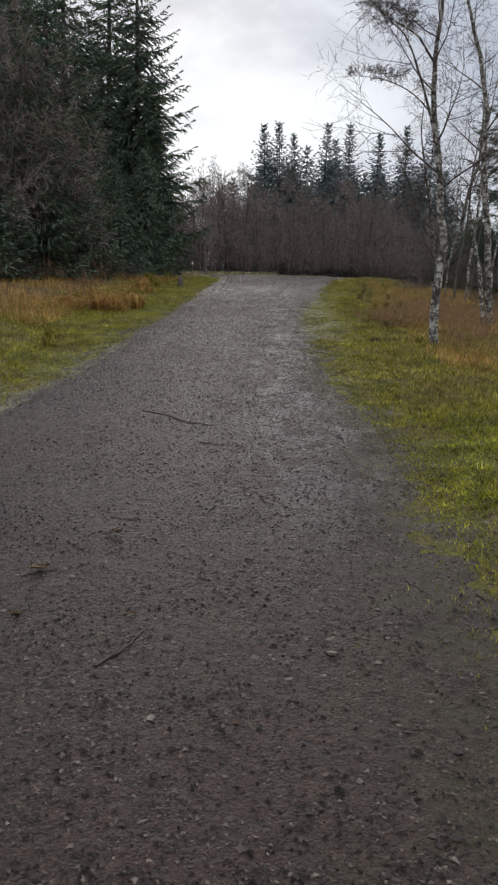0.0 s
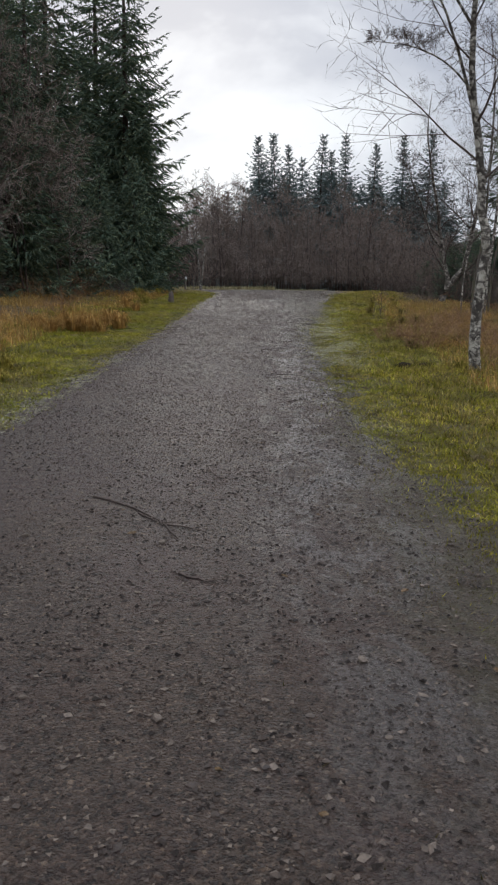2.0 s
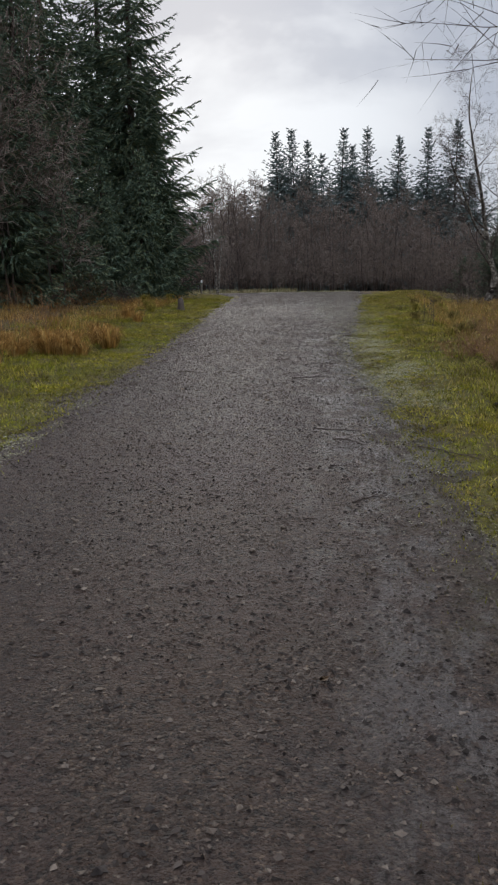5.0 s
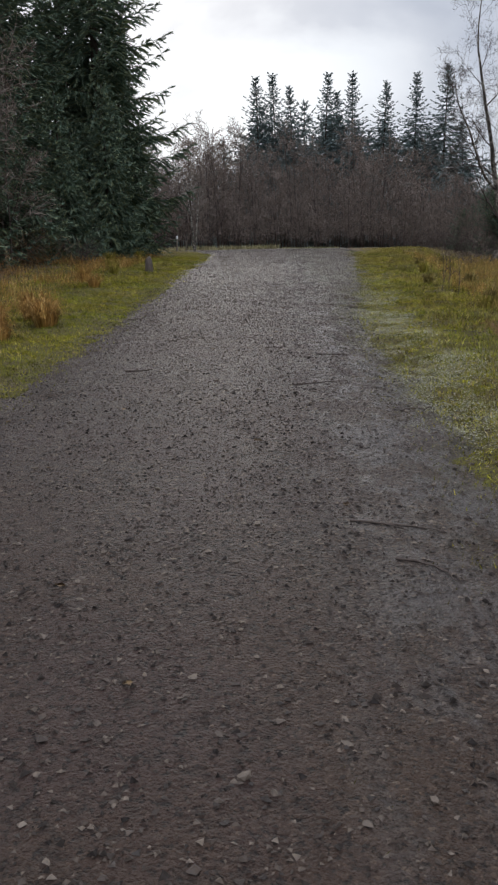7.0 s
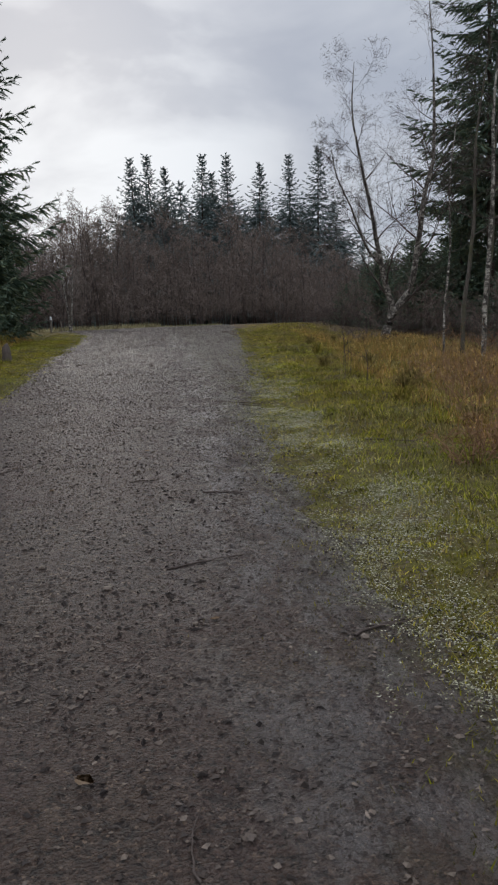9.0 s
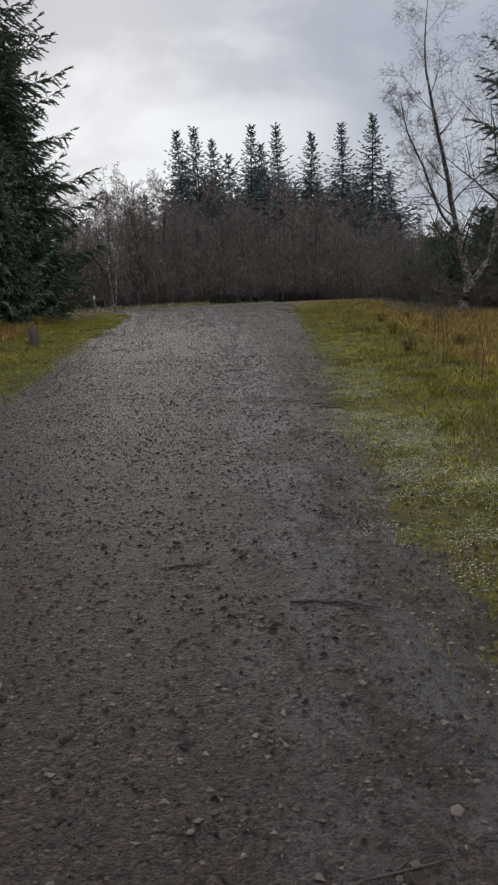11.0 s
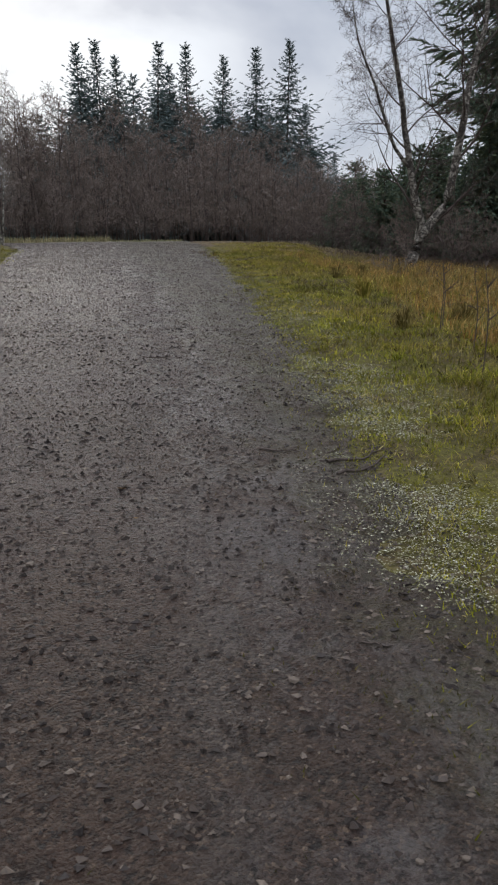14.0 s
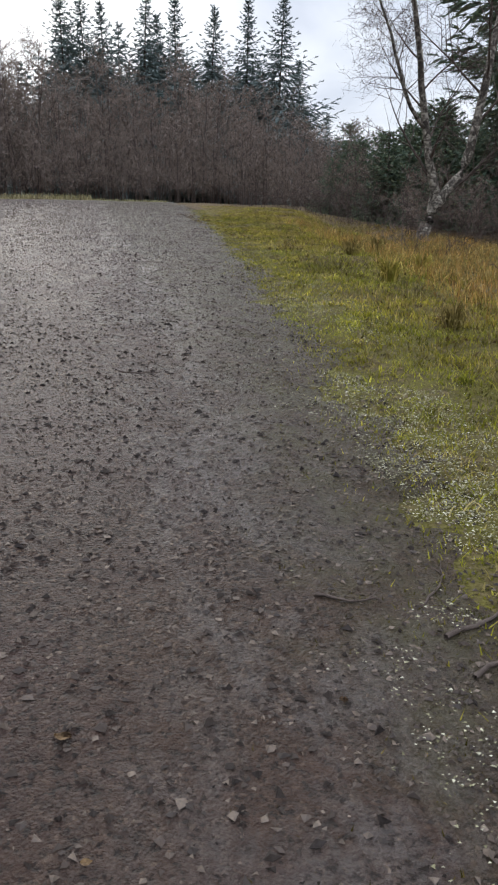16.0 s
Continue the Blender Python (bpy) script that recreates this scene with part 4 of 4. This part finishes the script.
# dead leaves under the trees
n = 26000
x = np.concatenate([-2.8 - 9 * nr.uniform(0, 1, n // 2) ** 0.8 - 1.2, 3.2 + 7 * nr.uniform(0, 1, n - n // 2)])
y = nr.uniform(12, 46, n)
blades("leaf_litter", x, y, nr.uniform(0.01, 0.05, n), nr.uniform(0.03, 0.06, n), 2.2, LITTER, "brown fallen leaves on the woodland floor", 1, "leaf litter")


def tussock(x, y, size, count, seed, material, label, group):
    """A tuft of long arching dead blades."""
    r = np.random.RandomState(seed)
    a, rad = r.uniform(0, 6.283, count), size * 0.35 * r.uniform(0, 1, count) ** 0.6
    h, reach = size * r.uniform(0.45, 1.0, count), size * r.uniform(0.15, 0.75, count)
    w = r.uniform(0.004, 0.009, count)
    d = np.stack([np.cos(a), np.sin(a), np.zeros(count)], 1)
    s = np.stack([-np.sin(a), np.cos(a), np.zeros(count)], 1) * w[:, None]
    base = d * rad[:, None] - np.array([0, 0, 0.03])
    one = base + d * (reach * 0.3)[:, None] + np.array([0, 0, 1]) * (h * 0.75)[:, None]
    two = base + d * (reach * 0.75)[:, None] + np.array([0, 0, 1]) * h[:, None]
    end = base + d * reach[:, None] * 1.15 + np.array([0, 0, 1]) * (h * r.uniform(0.4, 0.9, count))[:, None]
    verts = np.stack([base - s, base + s, one - s, one + s, two - s * 0.7, two + s * 0.7, end], 1).reshape(-1, 3)
    k = np.arange(count)[:, None] * 7
    faces = np.concatenate([k + np.array([f]) for f in ((0, 1, 3), (0, 3, 2), (2, 3, 5), (2, 5, 4), (4, 5, 6))], 0)
    ob = new("grass_tussock", array_mesh("grass_tussock", verts, faces, material))
    ob.location = (x, y, gz(x, y))
    return tagged(ob, label, "grass tussock", group)


for k, (x, y, s, c) in enumerate(((-3.0, 20.2, 0.42, 240), (-3.35, 20.9, 0.46, 240), (-3.35, 18.7, 0.44, 280), (-3.75, 19.0, 0.5, 320), (-3.1, 18.6, 0.28, 140), (-4.2, 18.8, 0.36, 180), (-3.6, 19.9, 0.38, 170), (-4.7, 19.4, 0.36, 150), (-4.3, 20.4, 0.36, 150), (-3.5, 21.2, 0.28, 120), (-3.7, 26.5, 0.34, 120), (-4.2, 27.8, 0.4, 130))):
    tussock(x, y, s, c, 400 + k, STRAW, "orange-brown tussock of dead bracken and grass", "orange tussocks")
for k, (x, y, s, c) in enumerate(((3.9, 29.2, 0.5, 110), (3.5, 26.6, 0.42, 100), (3.9, 23.0, 0.5, 140), (3.4, 17.8, 0.42, 150), (3.7, 20.0, 0.45, 150), (4.5, 24.4, 0.55, 150), (4.9, 30.6, 0.5, 120), (3.0, 16.3, 0.34, 120), (4.2, 31.5, 0.45, 120),
                                  (3.2, 13.6, 0.34, 120), (4.4, 18.9, 0.5, 160), (4.6, 27.4, 0.5, 130), (3.4, 21.6, 0.4, 130), (5.2, 33.2, 0.5, 120))):
    tussock(x, y, s * 0.6, c, 420 + k, OLIVE if k % 3 else TALL, "straw-coloured tussock of dead grass on the verge", "straw tussocks")
for k, (x, y, s, c) in enumerate(((-3.0, 12.0, 0.22, 120), (-3.3, 13.2, 0.26, 140), (-3.9, 29.9, 0.3, 120), (-4.4, 32.0, 0.36, 130), (-5.2, 36.0, 0.4, 130), (-4.9, 40.0, 0.4, 130), (-5.6, 45.0, 0.42, 120))):
    tussock(x, y, s, c, 440 + k, TALL, "green and straw tuft of rank grass on the verge", "green tufts")

# ---------------------------------------------------------------- stones, twigs and leaves on the track


def stones(name, x, y, z, size, material, label, flat=0.6, chips=False):
    """Loose angular stones as one mesh."""
    n = len(x)
    corner = np.array([[1, 0, 0], [-1, 0, 0], [0, 1, 0], [0, -1, 0], [0, 0, 1], [0, 0, -1]], dtype=float)
    face = np.array([[0, 2, 4], [2, 1, 4], [1, 3, 4], [3, 0, 4], [2, 0, 5], [1, 2, 5], [3, 1, 5], [0, 3, 5]])
    if chips:
        corner = np.array([[1.2, 0, 0], [-0.7, 0.9, 0], [-0.6, -0.9, 0], [0, 0, 0.9]], dtype=float)
        face = np.array([[0, 1, 3], [1, 2, 3], [2, 0, 3], [0, 2, 1]])
    many = len(corner)
    v = corner[None] * nr.uniform(0.55, 1.25, (n, many, 1)) + nr.uniform(-0.25, 0.25, (n, many, 3))
    v = v * size[:, None, None] * np.stack([nr.uniform(0.7, 1.3, n), nr.uniform(0.7, 1.3, n), np.full(n, flat)], 1)[:, None, :]
    a = nr.uniform(0, 6.283, n)
    c, s = np.cos(a)[:, None], np.sin(a)[:, None]
    vx, vy = v[..., 0] * c - v[..., 1] * s, v[..., 0] * s + v[..., 1] * c
    v = np.stack([vx + x[:, None], vy + y[:, None], v[..., 2] + z[:, None]], 2).reshape(-1, 3)
    f = (face[None] + (np.arange(n) * many)[:, None, None]).reshape(-1, 3)
    return tagged(new(name, array_mesh(name, v, f, material)), label, "gravel", kind="stuff")


n = 38000
y = 0.8 + 26 * nr.uniform(0, 1, n)
x = left_edge(y) - 0.3 + (right_edge(y) - left_edge(y) + 0.65) * nr.uniform(0, 1, n)
size = 0.004 + 0.012 * nr.uniform(0, 1, n) ** 2.4
stones("gravel", x, y, np.maximum(track_z(x, y), ground_z(x, y)) + size * 0.15, size, GRIT, "loose grey gravel on the damp track")
n = 190000
y = 0.8 + 62 * nr.uniform(0, 1, n) ** 1.7
x = left_edge(y) - 0.3 + (right_edge(y) - left_edge(y) + 0.65) * nr.uniform(0, 1, n)
x, y = clumped(x, y, 71, -0.35, 3.0)
size = (0.003 + 0.0055 * nr.uniform(0, 1, len(x)) ** 1.6) * (1 + y / 40)
stones("crumbs", x, y, np.maximum(track_z(x, y), ground_z(x, y)) + size * 0.1, size, GRIT, "dark crumbs of earth and grit on the track", 0.8, True)
n = 44000
y = 1.0 + 58 * nr.uniform(0, 1, n) ** 1.6
x = left_edge(y) - 0.2 + (right_edge(y) - left_edge(y) + 0.5) * nr.uniform(0, 1, n)
x, y = clumped(x, y, 74, 0.0, 2.2)
size = (0.004 + 0.009 * nr.uniform(0, 1, len(x)) ** 2) * (1 + y / 50)
stones("crumbs", x, y, np.maximum(track_z(x, y), ground_z(x, y)) + size * 0.1, size, DARK_GRIT, "dark crumbs of wet peat on the track", 0.8, True)
n = 4500
y = 20 + 28 * nr.uniform(0, 1, n) ** 1.3
x = left_edge(y) + 0.2 + (right_edge(y) - left_edge(y) - 0.2) * nr.uniform(0, 1, n)
x, y = clumped(x, y, 72, 0.1, 1.6)
size = 0.007 + 0.013 * nr.uniform(0, 1, len(x)) ** 2
stones("crumbs", x, y, track_z(x, y) + size * 0.1, size, DARK_GRIT, "dark lumps of wet earth along the track", 0.7)
n = 150000
y = 19.0 + nr.normal(0, 4.6, n)
x = right_edge(y) + 0.34 + nr.normal(0.0, 0.36, n) + 0.25 * fractal(y * 0.8, y * 0.0, 66)
keep = (fractal(x * 1.5, y * 0.9, 61) + 0.5 * fractal(x * 6, y * 6, 63) + nr.uniform(-0.25, 0.25, n) > 0.10 + 0.45 * np.clip(x - right_edge(y) - 0.7, 0, 2) + 0.9 * np.clip(right_edge(y) + 0.1 - x, 0, 2)) & (y > 9) & (y < 29)
x, y = x[keep], y[keep]
size = 0.0028 + 0.004 * nr.uniform(0, 1, len(x)) ** 2
stones("pale_gravel", x, y, np.maximum(ground_z(x, y), track_z(x, y)) + 0.006 + 0.014 * nr.uniform(0, 1, len(x)), size, PALE, "pale stone chippings scattered through mossy grass", 0.5, True)
n = 26000
y = nr.uniform(5.5, 15, n)
x = left_edge(y) - np.abs(nr.normal(0.2, 0.45, n)) + 0.2
x, y = clumped(x, y, 64, 0.15, 2.4)
size = 0.003 + 0.006 * nr.uniform(0, 1, len(x)) ** 2
stones("pale_gravel", x, y, np.maximum(ground_z(x, y), track_z(x, y)) + 0.008, size, PALE, "pale stone chippings along the grass edge", 0.5, True)


def stone_mesh(seed):
    r = random.Random(seed)
    bm = bmesh.new()
    bmesh.ops.create_icosphere(bm, subdivisions=1, radius=1.0)
    for v in bm.verts:
        v.co *= r.uniform(0.72, 1.15)
        v.co.z *= 0.62
    me = bpy.data.meshes.new("stone")
    bm.to_mesh(me)
    bm.free()
    me.materials.append(GRIT)
    return me


stone_kinds = [stone_mesh(s) for s in range(5)]
rng = random.Random(23)
for k in range(230):
    y = 1.6 + 30 * rng.random()
    x = rng.uniform(float(left_edge(y)) + 0.2, float(right_edge(y)) + 0.25)
    s = rng.choice((0.010, 0.012, 0.012, 0.015, 0.018, 0.022))
    ob = new("stone", stone_kinds[k % 5])
    ob.matrix_world = Matrix.LocRotScale((x, y, float(track_z(x, y)) + s * 0.25), Euler((rng.uniform(-0.3, 0.3), rng.uniform(-0.3, 0.3), rng.uniform(0, 6.28))), (s, s * rng.uniform(0.7, 1.2), s))
    tagged(ob, "loose grey stone lying on the gravel", "stone", "stones on the track")


def stick(x0, y0, x1, y1, radius, seed, label="thin dark fallen twig on the gravel", forks=1):
    r = random.Random(seed)
    g = Geo()
    a, b = Vector((x0, y0, 0)), Vector((x1, y1, 0))
    across = (b - a).cross(Vector((0, 0, 1))).normalized()
    pts = []
    bend = r.uniform(-0.12, 0.12) * (b - a).length
    for k in range(9):
        p = a.lerp(b, k / 8) + across * (bend * math.sin(math.pi * k / 8) + r.uniform(-0.008, 0.008))
        p.z = max(float(track_z(p.x, p.y)), gz(p.x, p.y)) + radius * 0.8
        pts.append(p - Vector((x0, y0, 0)))
    g.tube(pts, [radius * (1 - 0.6 * k / 8) for k in range(9)], 5)
    for f in range(forks):
        k = r.randint(3, 6)
        q = pts[k] + (pts[k + 1] - pts[k]) * 2.2 + across * r.choice((-1, 1)) * (b - a).length * 0.18
        q.z = pts[k].z + 0.004
        g.tube([pts[k], pts[k].lerp(q, 0.5) + wobble(r, 0.006), q], [radius * 0.6, radius * 0.45, radius * 0.25], 4)
    ob = new("twig", g.mesh("twig", TWIG))
    ob.location = (x0, y0, 0)
    return tagged(ob, label, "twig", "fallen twigs")


rng = random.Random(31)
for k, (x0, y0, x1, y1, r) in enumerate(((0.008, 1.976, 0.13, 2.27, 0.006), (1.21, 2.87, 1.3, 2.73, 0.004), (0.04, 5.55, 0.23, 5.43, 0.006), (-0.48, 2.73, -0.34, 2.83, 0.005),
        (1.038, 1.7, 1.121, 1.72, 0.003), (-0.61, 6.78, -0.01, 6.03, 0.008), (-0.29, 6.46, -0.08, 6.24, 0.007), (-0.63, 6.98, -0.61, 7.16, 0.006),
        (0.01, 7.58, 0.17, 7.16, 0.004), (-0.26, 3.57, -0.11, 3.55, 0.004), (0.01, 3.47, 0.08, 3.31, 0.003), (1.26, 12.14, 1.7, 11.73, 0.006),
        (0.61, 12.34, 0.83, 12.13, 0.006), (0.64, 10.59, 0.82, 10.73, 0.006), (0.35, 10.3, 0.42, 10.31, 0.005), (0.58, 17.38, 0.91, 17.25, 0.007),
        (-1.24, 16.54, -1, 16.61, 0.008), (-2.01, 20.97, -1.67, 21.34, 0.008), (0.05, 17.81, 0.3, 17.93, 0.005), (-1.03, 18.42, -0.79, 18.69, 0.006),
        (1.11, 14.93, 1.34, 15.06, 0.007), (0.33, 13.61, 0.35, 13.88, 0.004), (0.97, 18.27, 1.05, 18.41, 0.005), (1.35, 22.07, 1.74, 22.46, 0.009),
        (-0.25, 19.9, -0.15, 19.98, 0.006), (0.4, 17.89, 0.45, 18, 0.008), (1.05, 22.35, 1.25, 22.31, 0.006), (0.98, 20.39, 1.06, 20.36, 0.004),
        (1.38, 22.31, 1.58, 22.59, 0.005), (1.89, 23.54, 2.14, 23.55, 0.006), (-0.55, 22.96, -0.49, 23.44, 0.006), (0.57, 25.17, 0.83, 25.15, 0.006),
        (2.44, 15.78, 3.04, 15.21, 0.009), (2, 9.15, 2.32, 9.54, 0.006), (-1.34, 28.54, -1.07, 28.85, 0.012), (2.2, 18.97, 2.63, 18.72, 0.008),
        (1.35, 21.89, 1.73, 22.27, 0.008), (1.03, 14.86, 1.34, 15.08, 0.008), (0.28, 15.8, 0.76, 15.96, 0.006), (0.47, 12.77, 0.87, 12.61, 0.006))):
    stick(x0, y0, x1, y1, r, 500 + k)
for k in range(60):
    y = 2 + 30 * rng.random()
    x = rng.uniform(float(left_edge(y)) + 0.1, float(right_edge(y)) + 0.5)
    a, s = rng.uniform(0, 6.28), rng.uniform(0.03, 0.10)
    stick(x, y, x + s * math.cos(a), y + s * math.sin(a), rng.uniform(0.0018, 0.003), 600 + k, "small broken twig on the gravel", 0)


def leaf_mesh(seed):
    """A curled fallen leaf with a stalk."""
    r = random.Random(seed)
    bm = bmesh.new()
    rows = []
    for k in range(7):
        t = k / 6
        w = 0.42 * math.sin(math.pi * min(0.97, t + 0.06)) ** 0.8 * r.uniform(0.85, 1.1)
        rows.append([bm.verts.new((s * w, t - 0.5, 0.10 * abs(s) + 0.12 * (t - 0.5) ** 2 + r.uniform(-0.02, 0.02))) for s in (-1, -0.5, 0, 0.5, 1)])
    for a, b in zip(rows, rows[1:]):
        for i in range(4):
            bm.faces.new((a[i], a[i + 1], b[i + 1], b[i]))
    bmesh.ops.solidify(bm, geom=bm.faces[:], thickness=0.02)
    me = bpy.data.meshes.new("fallen_leaf")
    bm.to_mesh(me)
    bm.free()
    me.materials.append(LEAF)
    return me


leaf_nodes = Nodes("brown_leaf", 0.6, 0.3)
leaf_nodes.color(leaf_nodes.mix(leaf_nodes.ramp(leaf_nodes.noise(5.0, 4), (0.35, 0.0), (0.65, 0.7)), leaf_nodes.ramp(leaf_nodes.object_random(), (0.0, (0.13, 0.075, 0.035)), (1.0, (0.30, 0.19, 0.09))), (0.07, 0.042, 0.022)))
LEAF = leaf_nodes.mat
leaf_kinds = [leaf_mesh(s) for s in range(3)]
places = [(-0.17, 3.27, 0.09), (-0.42, 2.79, 0.09), (-0.376, 2.337, 0.05), (0.03, 14.01, 0.06), (0.18, 18.97, 0.05), (-0.26, 6.07, 0.05), (0.508, 1.662, 0.03),
        (1.21, 10.84, 0.04)]
for k in range(70):
    y = 2 + 28 * rng.random()
    places.append((rng.uniform(float(left_edge(y)) - 0.4, float(right_edge(y)) + 0.6), y, rng.uniform(0.02, 0.045)))
for k, (x, y, s) in enumerate(places):
    ob = new("fallen_leaf", leaf_kinds[k % 3])
    ob.matrix_world = Matrix.LocRotScale((x, y, max(float(track_z(x, y)), gz(x, y)) + 0.012 * s / 0.05), Euler((rng.uniform(-0.15, 0.15), rng.uniform(-0.15, 0.15), rng.uniform(0, 6.28))), (s, s, s))
    tagged(ob, "wet brown fallen leaf on the gravel", "leaf", "fallen leaves")


def clod(x, y, size, seed):
    """A lump of torn dark turf."""
    r = random.Random(seed)
    bm = bmesh.new()
    bmesh.ops.create_icosphere(bm, subdivisions=3, radius=1.0)
    for v in bm.verts:
        v.co *= 1 + 0.32 * noise.noise(v.co * 1.9 + Vector((seed, 0, 0))) + 0.14 * noise.noise(v.co * 5.1)
        v.co.z *= 0.42
    me = bpy.data.meshes.new("turf_clod")
    bm.to_mesh(me)
    bm.free()
    me.materials.append(PEAT)
    ob = new("turf_clod", me)
    ob.matrix_world = Matrix.LocRotScale((x, y, gz(x, y) + size * 0.12), Euler((0, 0, r.uniform(0, 6))), (size, size * 0.7, size * 0.8))
    return tagged(ob, "dark clod of torn turf on the grass verge", "turf clod", "turf clods")


peat = Nodes("dark_turf", 0.95, 0.1)
peat.color(peat.ramp(peat.noise(6.0, 5, 0.65), (0.3, (0.018, 0.013, 0.009)), (0.7, (0.065, 0.05, 0.028))))
peat.bump(peat.noise(14.0, 5, 0.7), 1.0, 0.05)
PEAT = peat.mat
for x, y, s, q in ((2.45, 13.98, 0.15, 1), (2.8, 14.1, 0.13, 2), (2.3, 13.85, 0.07, 3)):
    clod(x, y, s, q)


# a low rotten stump on the verge
stump = Geo()
ring = [Vector((0, 0, -0.1)), Vector((0.01, 0, 0.15)), Vector((0.0, 0.02, 0.33)), Vector((0.02, 0.02, 0.39))]
stump.tube(ring, [0.13, 0.105, 0.095, 0.055], 12)
stump_ob = new("tree_stump", stump.mesh("tree_stump", DARK_STEM))
stump_ob.location = (-3.12, 30.64, gz(-3.12, 30.64))
tagged(stump_ob, "low dark rotten tree stump in mossy grass", "tree stump")
